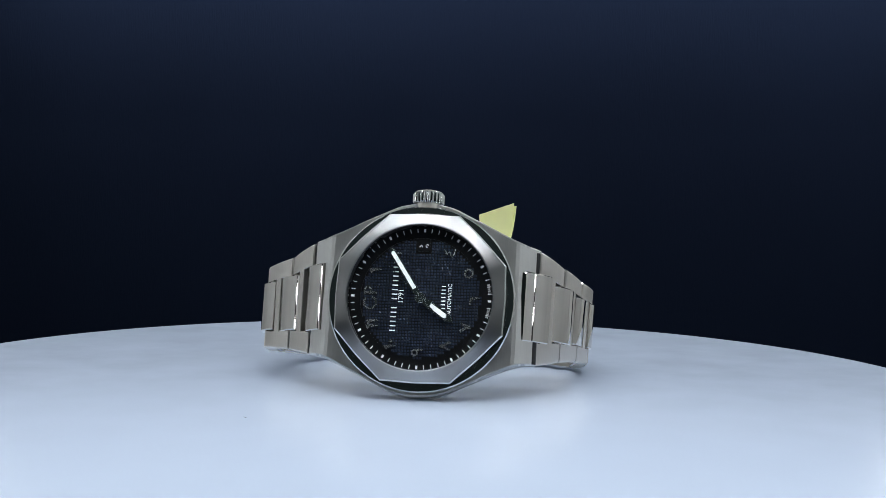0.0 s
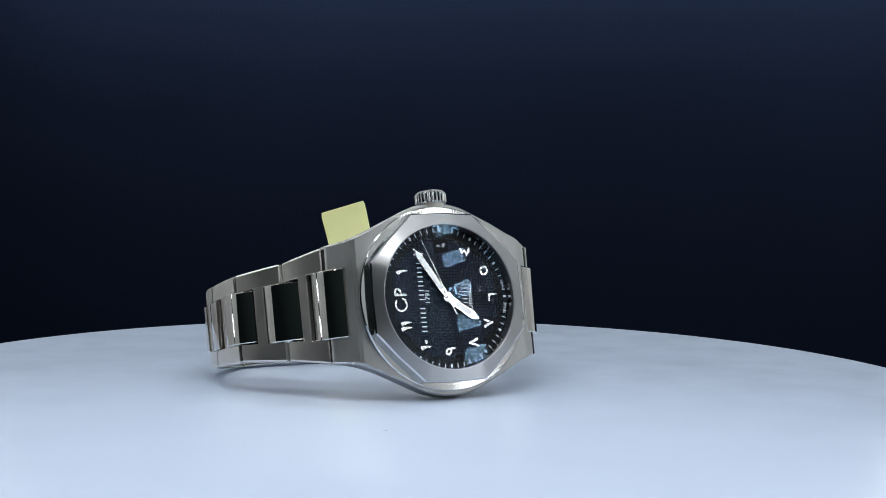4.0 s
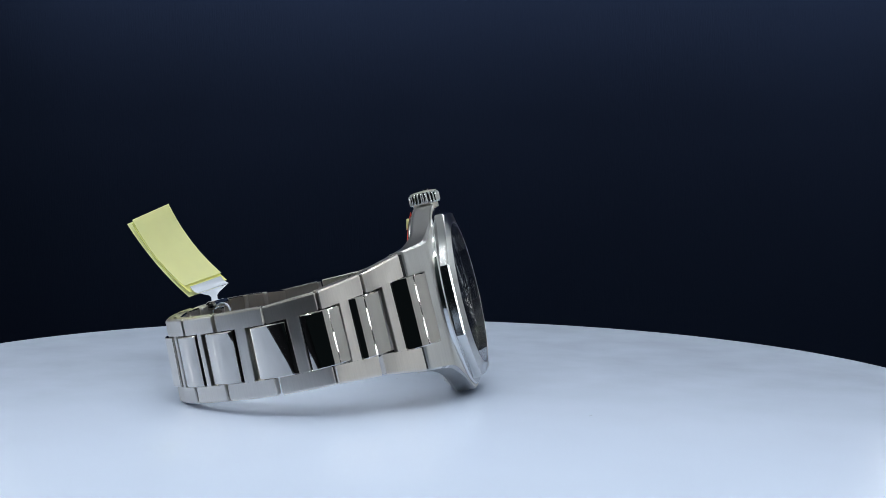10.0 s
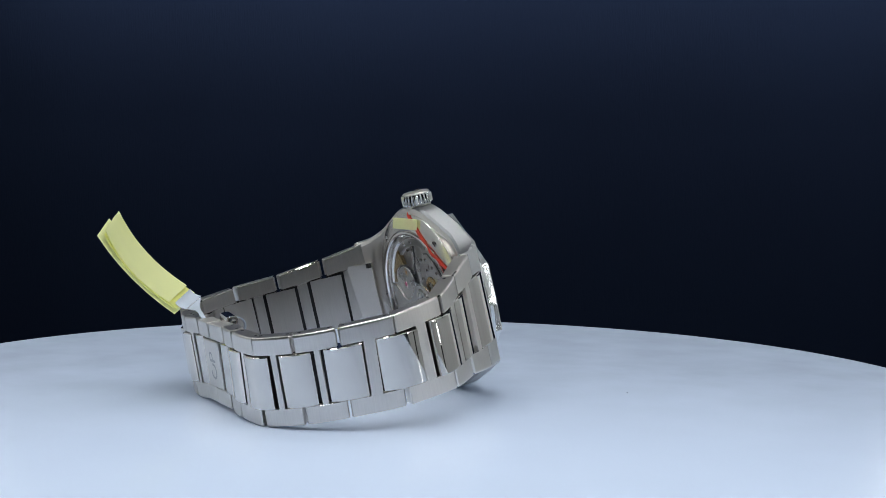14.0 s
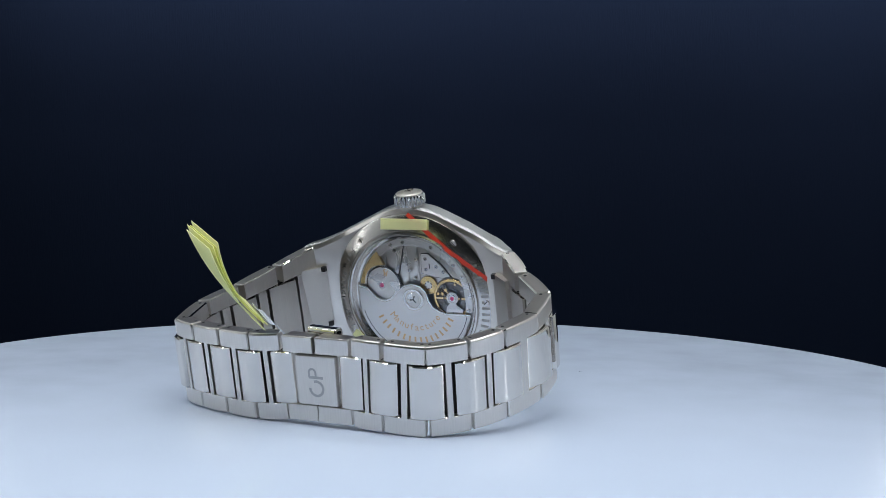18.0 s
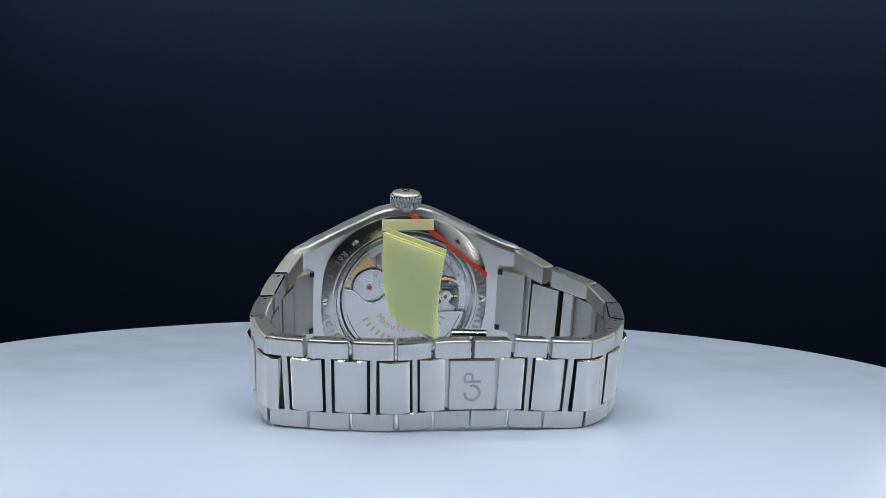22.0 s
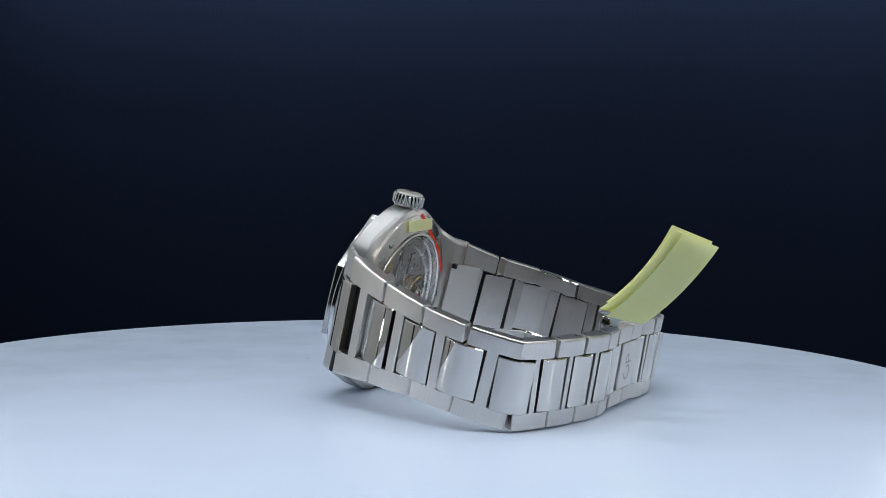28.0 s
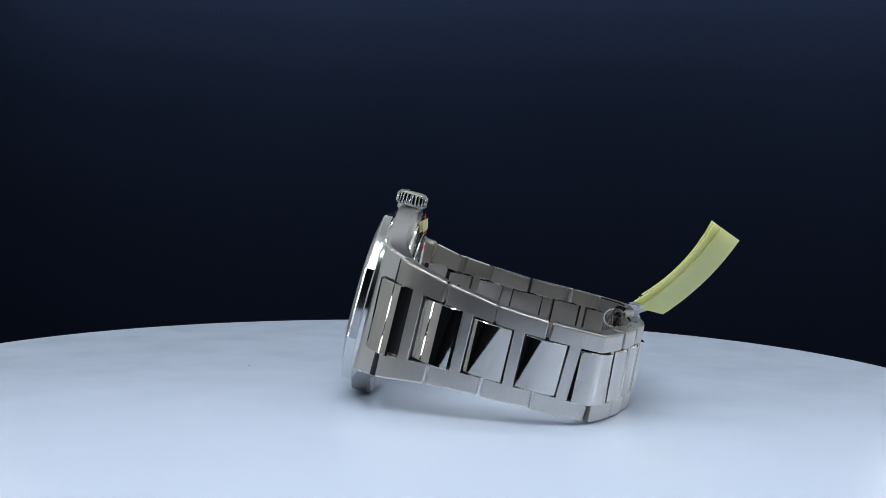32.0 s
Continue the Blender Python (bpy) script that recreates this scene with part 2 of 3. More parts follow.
    part("housing", block(-length / 2 - 10, length / 2 + 10, -wide - 4, wide + 4, 1, 9, bevel=1.5), HOUSING, bar)
    step = length / count
    for i in range(count):
        x = -length / 2 + step * (i + 0.5)
        part("led", block(x - step * fill, x + step * fill, -wide, wide, -0.5, 1.0), HOUSING, bar, smooth=0, under=glow or LED)
    return bar


def turntable():
    table = tagged(empty("turntable"), "round glossy white acrylic turntable on a black base", "turntable")
    top = lathe([(0.5, -8), (123.6, -8), (124.9, -7), (124.9, -0.9), (124.3, -0.25), (123.6, 0), (0.5, 0)], 192, close=False)
    part("plate", top, ACRYLIC, table, "glossy white acrylic plate", smooth=35)
    part("drive_base", lathe([(60, -40), (62, -39), (62, -9), (60, -8.2)], 96, close=False), HOUSING, table, "black drive base")
    # two specks of dust that ride round with the plate
    for x, y, r in ((11.6, 2.5, 0.09), (-31.0, -36.5, 0.12), (-31.4, -36.2, 0.07)):
        part("dust_speck", disc(r, 0.0, 0.1, 8, centre=(x, y), edge=0.03), SHADOW_METAL, table, "dark speck of dust")
    table.location = (-0.0017, 0.0032, 0.0)
    return table


# ---- the watch: x to 3 o'clock, y to 12 o'clock, z out of the dial ----
# where the dial's centre lies on the turntable, and how the watch leans
HEAD = Matrix(((0.05220, -0.98901, -0.13834, 0.00088),
               (0.24548, 0.14698, -0.95819, -0.00893),
               (0.96799, 0.01605, 0.25046, 0.02096),
               (0, 0, 0, 1)))


def case_width(s):
    """Round beside the crown, then straight shoulders that ease into the lugs."""
    a = abs(s)
    if a < 6:
        return 20.6 - a * a / 38.0
    return float(np.interp(a, (6, 8, 10, 12, 14, 16, 18, 20, 21.5, 24.4), (19.65, 18.75, 17.8, 16.85, 15.9, 14.95, 14.05, 13.25, 12.8, 12.25)))


def lug_top(a):
    """Flat, then sloping, with a rounded nose at the joint."""
    return float(np.interp(a, (0, 13, 17, 19.4, 20.2, 21.0, 23.4, 24.0, 24.2, 24.3, 24.36, 24.4), (-0.5, -0.5, -0.8, -1.15, -1.5, -2.2, -4.7, -5.3, -5.6, -5.95, -6.5, -7.6)))


def lug_low(a):
    return -5.2 if a < 15 else -5.2 - 3.3 * ((a - 15) / 9) ** 1.4


def case_body(watch):
    bm = bmesh.new()
    rings = []
    ends = (13.0, 15.05, 17.0, 18.5, 19.4, 20.2, 21.0, 21.39, 21.41, 23.4, 23.6, 23.8, 24.0, 24.1, 24.2, 24.3, 24.36, 24.4)
    stations = [-12.0 + 0.8 * i for i in range(31)] + [14.0, -14.0, 16.0, -16.0, 22.2, -22.2] + [k * e for e in ends for k in (-1, 1)]
    for s in sorted(stations):
        a = abs(s)
        w = case_width(s)
        top, low = lug_top(a), lug_low(a)
        hole = math.sqrt(15.1 ** 2 - a * a) if a < 15.1 else 0.02
        notch = min(2.2, top - low - 0.4) if a > 21.4 else 0.0
        # the chamfer along the upper edge widens into a crease on the shoulder
        inset = float(np.interp(a, (13, 18.5, 21.5, 24.4), (0.3, 0.5, 0.45, 0.3)))
        drop = float(np.interp(a, (13, 18.5, 21.5, 24.4), (0.3, 0.8, 0.6, 0.3)))
        foot = min(1.1, 0.5 * (top - drop - low))
        pts = [(-hole, -3.3 if a < 15.1 else low + 0.01), (-hole, low), (-w + 1.3, low), (-w + 0.35, low + 0.4 * foot), (-w, low + foot),
               (-w, top - drop), (-w + inset, top), (-7.25, top), (-7.24, top - notch)]
        pts += [(-x, z) for x, z in pts[::-1]]
        rings.append([bm.verts.new((x, s, z)) for x, z in pts])
    n = len(rings[0])
    for a, b in zip(rings, rings[1:]):
        for i in range(n):
            j = (i + 1) % n
            bm.faces.new((a[i], a[j], b[j], b[i]))
    bm.faces.new(rings[0])
    bm.faces.new(rings[-1][::-1])
    return part("case", bm, BRUSHED_LONG, watch, "brushed steel case with integrated lugs", smooth=14, under=EDGE, flank=FLANK_SHADED)


def octagon(inner):
    def shape(k, a, r):
        if r <= inner:
            return r
        half = math.pi / 8
        return r * math.cos(half) / math.cos(((a + half) % (2 * half)) - half) * (1 + 0.006 * (1 + math.cos(8 * a)))
    return shape


def bezel(watch):
    part("bezel_ring", lathe([(15.6, -1.2), (19.4, -1.2), (19.75, -1.0), (19.75, -0.2), (19.5, 0.08), (15.6, 0.12)], 128), POLISHED_SOFT, watch, "polished round ring under the bezel", smooth=30)
    edge = [(16.2, -0.1), (19.0, -0.1), (19.22, 0.1), (19.22, 1.62), (18.92, 1.97), (18.6, 1.8), (16.2, 1.8)]
    part("bezel_edge", lathe(edge, 128, octagon(15.8)), POLISHED_SOFT, watch, "narrow polished chamfer round the bezel", smooth=22)
    prof = [(15.4, 0.9), (18.55, 0.9), (18.9, 1.98), (15.6, 2.72), (15.4, 2.68)]
    part("bezel", lathe(prof, 128, octagon(15.8)), BEZEL_STEEL, watch, "brushed steel octagonal bezel", smooth=22)
    part("rehaut", lathe([(15.35, 0.0), (15.39, 0.0), (15.39, 2.5), (15.25, 2.5)], 96), FLANGE, watch, "dark polished inner flange", smooth=30)
    glass_ob = part("crystal", disc(15.38, 1.85, 2.66, 96, edge=0.12), GLASS, watch, "clear sapphire crystal")
    glass_ob.visible_shadow = False


def numeral_strokes():
    """Stylised eastern numerals, in their own boxes about 2.6 mm high."""
    one = [([(-0.35, 1.25), (-0.05, 0.7), (0.1, 0.0), (0.15, -1.2)], [0.75, 0.6, 0.45, 0.15])]
    return {
        1: one,
        2: [([(-0.7, 1.2), (-0.45, 0.4), (-0.4, -1.2)], [0.5, 0.45, 0.2]), ([(-0.6, 0.75), (0.0, 0.5), (0.7, 1.2)], [0.3, 0.35, 0.2])],
        4: [([(0.7, 1.2), (-0.3, 0.75), (0.3, 0.15), (-0.65, -0.35), (0.0, -0.95), (0.9, -1.0)], [0.3, 0.45, 0.4, 0.45, 0.45, 0.25])],
        5: [(arc(0, 0, 0.85, 90, 450, 18), 0.36)],
        6: [([(-0.95, 0.95), (0.2, 0.8), (0.45, 0.7), (0.5, -0.2), (0.55, -1.2)], [0.25, 0.45, 0.5, 0.42, 0.15])],
        7: [([(-0.9, 1.2), (-0.3, 0.2), (0.05, -1.1)], [0.5, 0.42, 0.3]), ([(0.05, -1.1), (0.35, 0.2), (0.85, 1.2)], [0.3, 0.38, 0.2])],
        8: [([(-0.85, -1.2), (-0.3, -0.1), (0.0, 1.1)], [0.2, 0.38, 0.3]), ([(0.0, 1.1), (0.35, 0.0), (0.95, -1.1)], [0.3, 0.42, 0.5])],
        9: [(arc(-0.15, 0.55, 0.55, 0, 360, 14), 0.36), ([(0.4, 0.6), (0.42, -0.2), (0.62, -1.2)], [0.36, 0.42, 0.15])],
    }


def spot(hour, r):
    a = radians(30 * hour)
    return r * math.sin(a), r * math.cos(a)


def dial(watch):
    # the hobnail grid: small blunt pyramids
    # ground blacker than the pyramids: groove shade put into its colour
    part("dial_ground_shaded", disc(12.9, -0.4, -0.09, 96, edge=0.02), TRACK_AND_GROOVE_SHADE, watch, "ground of the dial, blackened as the shade in its grooves")
    bm = bmesh.new()
    pitch, foot, head = 0.66, 0.275, 0.17
    for i in range(-19, 20):
        for j in range(-19, 20):
            x, y = i * pitch, j * pitch
            if math.hypot(x, y) > 12.6 or (x > 9.7 and abs(y) < 1.5):
                continue
            v = [bm.verts.new((x + k * a, y + k * b, z)) for k, z in ((foot, -0.1), (head, 0.0)) for a, b in ((-1, -1), (1, -1), (1, 1), (-1, 1))]
            for q in ((0, 1, 5, 4), (1, 2, 6, 5), (2, 3, 7, 6), (3, 0, 4, 7), (4, 5, 6, 7), (3, 2, 1, 0)):
                bm.faces.new([v[n] for n in q])
    part("dial", bm, DIAL, watch, "black hobnail textured dial", smooth=0)
    part("minute_track", lathe([(12.85, -0.3), (15.36, -0.3), (15.36, 0.06), (12.85, 0.06)], 96), TRACK_AND_GROOVE_SHADE, watch, "black minute track ring")
    for i in range(60):
        a = radians(6 * i)
        if i % 5 == 0:
            b = block(-0.22, 0.22, 14.15, 14.85, 0.06, 0.12)
        else:
            b = block(-0.075, 0.075, 14.1, 14.95, 0.06, 0.09)
        bmesh.ops.rotate(b, verts=b.verts, cent=(0, 0, 0), matrix=Matrix.Rotation(-a, 3, "Z"))
        part("minute_mark", b, PRINT, watch, smooth=0)
    shapes = numeral_strokes()
    for hour in (1, 2, 4, 5, 6, 7, 8, 9, 10, 11):
        x, y = spot(hour, 11.35)
        bm = bmesh.new()
        if hour == 10:
            for pts, w in shapes[1]:
                stroke([(x - 0.55 + px, y + py) for px, py in pts], w, 0.0, 0.28, bm, 0.85, 1.4)
            outline([(x + 0.55, y - 0.45), (x + 1.0, y), (x + 0.55, y + 0.45), (x + 0.1, y)], 0.0, 0.4, bm)
        elif hour == 11:
            for off in (-0.6, 0.5):
                for pts, w in shapes[1]:
                    stroke([(x + off + px, y + py) for px, py in pts], w, 0.0, 0.28, bm, 0.85, 1.4)
        else:
            for k, (pts, w) in enumerate(shapes[hour]):
                stroke([(x + px, y + py) for px, py in pts], w, 0.0, 0.28 - 0.01 * k, bm, 0.85, 1.4)
        part("numeral", bm, APPLIED, watch, smooth=30)
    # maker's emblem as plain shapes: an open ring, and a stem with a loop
    bm = bmesh.new()
    stroke(arc(-1.3, 10.7, 1.3, 48, 345, 28), 0.36, 0.0, 0.3, bm, 0.85, 1.4)
    stroke([(0.75, 9.3), (0.75, 12.1)], 0.42, 0.0, 0.3, bm, 0.85, 1.4)
    stroke([(0.75, 11.95)] + arc(1.35, 11.3, 0.65, 90, -90, 12) + [(0.75, 10.65)], 0.32, 0.0, 0.29, bm, 0.85, 1.4)
    part("emblem", bm, APPLIED, watch, "polished applied emblem", smooth=30)
    # maker's name as a row of plain bars
    for k in range(16):
        if k == 6:
            continue
        x = -7.0 + k * 0.96
        part("printed_bar", block(x - 0.12, x + 0.12, 5.0, 6.2, 0.0, 0.03), PRINT, watch, smooth=0)
    lettering("1791", 1.6, PRINT, watch, pose(0.3, 4.2, 0.03), "year_print")
    for k in range(8):
        x = -2.7 + k * 0.78
        part("printed_bar", block(x - 0.1, x + 0.1, -5.2, -4.3, 0.0, 0.03), PRINT, watch, smooth=0)
    lettering("AUTOMATIC", 1.15, PRINT, watch, pose(0, -6.1, 0.03), "line_print")
    for text, a in (("SWISS", 190.5), ("MADE", 169.5)):
        r = 14.5
        x, y = r * math.sin(radians(a)), r * math.cos(radians(a))
        lettering(text, 0.75, PRINT, watch, pose(x, y, 0.09, 0, 0, 180 - a), "origin_print")
    # date window
    part("date_frame", block(10.0, 12.8, -1.25, 1.25, -0.05, 0.03), TRACK_AND_GROOVE_SHADE, watch, "black date window", smooth=0)
    bm = bmesh.new()
    stroke([(10.95, 0.95), (11.35, 0.6), (10.95, 0.25)], 0.16, 0.03, 0.06, bm)
    stroke([(11.35, -0.35), (11.6, -0.75), (11.25, -0.95)], 0.16, 0.03, 0.06, bm)
    stroke([(11.1, -0.35), (10.9, -0.7)], 0.16, 0.03, 0.06, bm)
    part("date_print", bm, PRINT, watch, "white date numeral", smooth=0)


def pointer_shape(length, width, tail):
    return [(-width * 0.28, -tail), (-width * 0.28, 0.2), (-width * 0.5, 1.8), (-width * 0.5, length * 0.82), (0, length),
            (width * 0.5, length * 0.82), (width * 0.5, 1.8), (width * 0.28, 0.2), (width * 0.28, -tail)]


def pointer(watch, name, length, width, angle, z, lume):
    pivot = pose(0, 0, z * MM, 0, 0, -angle)
    ob = part(name, outline(pointer_shape(length, width, 1.0), 0.0, 0.16), POINTER, watch, "", pivot, smooth=0)
    part("lume", outline([(-lume[2], lume[0]), (-lume[2], lume[1] - 0.4), (0, lume[1]), (lume[2], lume[1] - 0.4), (lume[2], lume[0])], 0.16, 0.2), LUME, ob, "white luminous insert", smooth=0)
    return ob


def pointer_set(watch):
    pointer(watch, "minute_pointer", 12.7, 1.4, 55.8, 0.95, (2.3, 11.7, 0.42))
    pointer(watch, "hour_pointer", 8.7, 1.7, 214.0, 0.65, (2.6, 6.9, 0.5))
    bm = stroke([(0, -4.0), (0, 13.4)], [0.27, 0.09], 0.0, 0.1)
    disc(0.75, 0.0, 0.16, 32, bm, edge=0.03)
    disc(0.4, 0.1, 0.45, 24, bm, edge=0.05)
    second = part("second_pointer", bm, POINTER, watch, "slim polished seconds pointer", pose(0, 0, 1.3 * MM), smooth=30)
    part("hub", disc(1.15, 0.0, 1.3, 32, edge=0.1), POINTER, watch, "polished centre hub")
    return second


def lug_slots(watch):
    """Flat end plates inside the first joints, with a dark block as the shade in the notch at each inner corner."""
    for side, mid in ((1, 0.3), (-1, 0.5)):
        bm = bmesh.new()
        rows = []
        for q, z in ((20.1, -7.45), (20.4, -7.75), (24.9, -12.3), (25.6, -11.3), (21.0, -6.4)):
            rows.append([bm.verts.new((mid + k * 6.9, side * q, z)) for k in (-1, 1)])
        for a, b in zip(rows, rows[1:] + rows[:1]):
            bm.faces.new((a[0], a[1], b[1], b[0]))
        bm.faces.new([r[0] for r in rows])
        bm.faces.new([r[1] for r in rows])
        plate = part("end_plate", bm, BRUSHED_IN, watch, "flat satin steel end plate", smooth=0)
        for k in (-1, 1):
            ends = sorted((mid + k * 5.9, mid + k * 6.95))
            part("notch", block(*ends, *sorted((side * 20.05, side * 20.95)), -8.35, -7.4), SHADE_AND_MARKS, plate, smooth=0)


def lug_groove_shade(watch):
    """Near-black tubes added as the shade down in the grooves between the lugs and the first links."""
    for i in (0, len(JOINTS) - 1):
        s, n, c, w = JOINTS[i]
        tube = lathe([(0.05, -0.485 * w), (0.9, -0.485 * w), (0.9, 0.485 * w), (0.05, 0.485 * w)], 20, close=False)
        at = Matrix.Translation((c, s - math.copysign(0.5, s), n - 1.15)) @ Matrix.Rotation(radians(90), 4, "Y")
        part("groove_shade", tube, SHADE_AND_MARKS, watch, "dark tube standing in for the shade between lug and link", mm_pose(at), smooth=30)


def crown(watch):
    at = mm_pose(Matrix.Translation((20.15, 0, -2.3)) @ Matrix.Rotation(radians(90), 4, "Y"))
    part("crown_tube", disc(2.75, -0.6, 0.8, 48), SATIN, watch, "", at)

    def teeth(k, a, r):
        return r - (0.12 * (1 + math.cos(26 * a)) if k in (2, 3) else 0.0)
    knob = lathe([(2.6, 0.35), (3.1, 0.5), (3.4, 0.8), (3.4, 2.55), (3.15, 2.9), (2.9, 2.95)], 260, teeth, close=False)
    ob = part("crown", knob, POLISHED_SOFT, watch, "polished steel crown with a fluted rim", at, smooth=28)
    part("cap", lathe([(2.95, 2.7), (2.95, 3.05), (2.75, 3.2), (2.2, 3.3), (1.0, 3.4)], 64, close=False), SATIN, ob, "satin domed cap", smooth=30)
    bm = bmesh.new()
    stroke(arc(-0.65, 0, 0.62, 0, 360, 20), 0.26, 3.35, 3.62, bm)
    stroke([(0.5, -0.75), (0.5, 0.75)], 0.3, 3.35, 3.62, bm)
    part("emblem", bm, POLISHED, ob, smooth=0)


def screw_head(parent, x, y, z, r, name="screw"):
    bm = disc(r, z - 0.15, z + 0.3, 24, centre=(x, y), edge=0.06)
    ob = part(name, bm, POLISHED, parent, smooth=30)
    a = random.uniform(0, math.pi)
    dx, dy = r * 0.85 * math.cos(a), r * 0.85 * math.sin(a)
    part("slot", stroke([(x - dx, y - dy), (x + dx, y + dy)], r * 0.28, z - 0.17, z - 0.1), SHADOW_METAL, ob, smooth=0)


def case_back(watch):
    """z is negative: the back looks to -z."""
    part("back_ring", lathe([(14.9, -3.4), (15.3, -3.4), (15.3, -5.0), (19.2, -5.0), (19.2, -5.6), (18.9, -5.8), (16.0, -6.6), (15.95, -6.35), (15.6, -6.35), (15.55, -6.9), (15.15, -7.0), (14.9, -6.7)], 128), BACK_STEEL, watch, "polished steel case back ring", smooth=22)
    for s, c in ((-11.1, 13.15), (11.1, 13.15), (-17.3, 0.0), (17.3, 0.0), (-11.1, -13.15), (11.1, -13.15)):
        screw_head(watch, c, s, -6.18, 0.75)
    # engraved rim: readable words as lettering, the maker's name as bars
    def rim(a):
        return (Matrix.Translation((17.3 * math.sin(radians(a)), 17.3 * math.cos(radians(a)), -6.25)) @ Matrix.Rotation(math.pi - radians(a), 4, "Z")
                @ Matrix.Rotation(math.pi, 4, "Y") @ Matrix.Rotation(radians(15.4), 4, "X"))

    def around(text, mid, step, size):
        for k, ch in enumerate(text):
            a = mid + (k - (len(text) - 1) / 2) * step
            m = rim(a)
            lettering(ch, size, ENGRAVED, watch, m, "engraving")
    around("Ref. 81010", 159, 3.9, 1.85)
    around("ACIER", 203, 5.8, 2.1)
    for k in range(15):
        a = 28 - k * 4.6
        part("engraved_bar", block(-0.3, 0.3, -0.85, 0.85, -0.02, 0.02), ENGRAVED, watch, "", mm_pose(rim(a)), smooth=0)


def movement(watch):
    mv = part("movement", disc(14.9, -4.4, -3.6, 96), RHODIUM, watch, "rhodium plated automatic movement", smooth=30)
    part("movement_rim", lathe([(13.7, -4.4), (14.88, -4.4), (14.88, -5.5), (14.2, -5.6), (13.7, -5.2)], 96), POLISHED, mv, smooth=22)
    # striped bridge plate
    for k in range(9):
        s0 = -11.5 + 2.6 * k
        w = math.sqrt(max(0.1, 13.4 ** 2 - (s0 + 1.3) ** 2))
        part("striped_band", block(1.0, w, s0 + 0.05, s0 + 2.55, -4.62, -4.4, bevel=0.1), RHODIUM, mv)
    # barrel gear, winding bridge, lever
    wedge = arc(0, 0, 13.3, -77, -37, 14)
    wedge += arc(2.9, -7.3, 4.6, 8, -88, 14)
    part("barrel_cover", outline(wedge, -5.5, -4.64), GOLD, mv, "gilt crescent beside the barrel", smooth=0)
    part("ratchet_ring", lathe([(3.9, -5.2), (4.45, -5.2), (4.45, -4.97), (3.9, -4.97)], 180,
                               lambda k, a, r: r - (0.35 if r > 4.2 and math.cos(60 * a) < 0 else 0), centre=(2.9, -7.3)), SHADOW_METAL, mv, smooth=25)
    part("winding_bridge", disc(4.0, -5.35, -4.96, 64, centre=(2.9, -7.3)), RHODIUM, mv, "round winding bridge", smooth=30)
    part("jewel_setting", ring(0.55, 0.8, -5.42, -5.3, 24, centre=(2.8, -7.7)), POLISHED, mv, smooth=30)
    part("jewel", disc(0.5, -5.4, -5.3, 24, centre=(2.8, -7.7)), RUBY, mv, "ruby bearing", smooth=30)
    bm = stroke([(5.0, -6.9), (5.6, -6.6), (6.3, -6.9), (6.6, -6.4)], [0.2, 0.35, 0.3, 0.15], -5.4, -5.3)
    stroke([(4.9, -6.2), (5.6, -6.3), (6.2, -5.8)], [0.15, 0.3, 0.15], -5.4, -5.3, bm)
    part("emblem", bm, GOLD_PRINT, mv, smooth=0)
    part("click_lever", stroke([(12.1, -1.8), (9.0, -2.7), (5.6, -3.9)], [0.5, 0.6, 0.8], -4.95, -4.6), POLISHED, mv, "slim polished click lever", smooth=0)
    part("bridge_seam", stroke([(12.3, -1.45), (9.0, -2.3), (5.3, -3.4)], 0.2, -4.75, -4.6), SHADOW_METAL, mv, smooth=0)
    # holder ring round the plates
    holder = part("holder_ring", lathe([(12.0, -4.5), (13.72, -4.5), (13.72, -5.3), (12.25, -5.3), (12.0, -5.05)], 96), RHODIUM, mv, "satin ring round the movement", smooth=22)
    for a in (-68, -52, -20, -6, 24, 52, 66, 100):
        screw_head(holder, 12.95 * math.cos(radians(a)), 12.95 * math.sin(radians(a)), -5.35, 0.42)
    # keyless plate
    plate = [(10.1, 2.6), (10.2, 4.2), (7.9, 6.9), (5.3, 8.9), (4.9, 7.2), (5.1, 5.2), (5.9, 2.3)]
    part("plate_seam", outline([(7.5 + 1.09 * (c - 7.5), 5.0 + 1.09 * (q - 5.0)) for c, q in plate], -4.75, -4.6), SHADOW_METAL, mv, smooth=0)
    part("cover_plate", outline(plate, -5.05, -4.7), ROTOR_STEEL, mv, "steel cover plate", smooth=30)
    for c, s in ((9.1, 3.5), (7.4, 5.9), (6.3, 7.5), (6.7, 3.4), (8.9, 1.3), (10.8, -3.8), (4.6, 0.6), (6.4, -0.6)):
        screw_head(mv, c, s, -5.1, 0.4)
    part("pin_mark", block(6.9, 8.1, 4.2, 4.45, -5.08, -5.04), SHADE_AND_MARKS, mv, smooth=0)
    # going train and balance
    part("fourth_wheel", lathe([(0.9, -5.1), (2.0, -5.1), (2.1, -5.05), (2.1, -4.7), (0.9, -4.7)], 80,
                               lambda k, a, r: r - (0.16 if r > 2 and math.cos(40 * a) < 0 else 0), centre=(3.1, 3.6)), GOLD, mv, "gilt train wheel", smooth=25)
    part("wheel_centre", disc(1.45, -5.05, -4.7, 40, centre=(3.1, 3.6)), RHODIUM, mv, smooth=30)
    for k in range(6):
        a = k * math.pi / 3
        part("wheel_hole", disc(0.2, -5.1, -5.02, 12, centre=(3.1 + 0.8 * math.cos(a), 3.6 + 0.8 * math.sin(a)), edge=0.02), SHADOW_METAL, mv)
    part("balance_well", disc(4.7, -4.75, -4.5, 64, centre=(0.3, 9.0)), WELL, mv, "grey well under the balance", smooth=30)
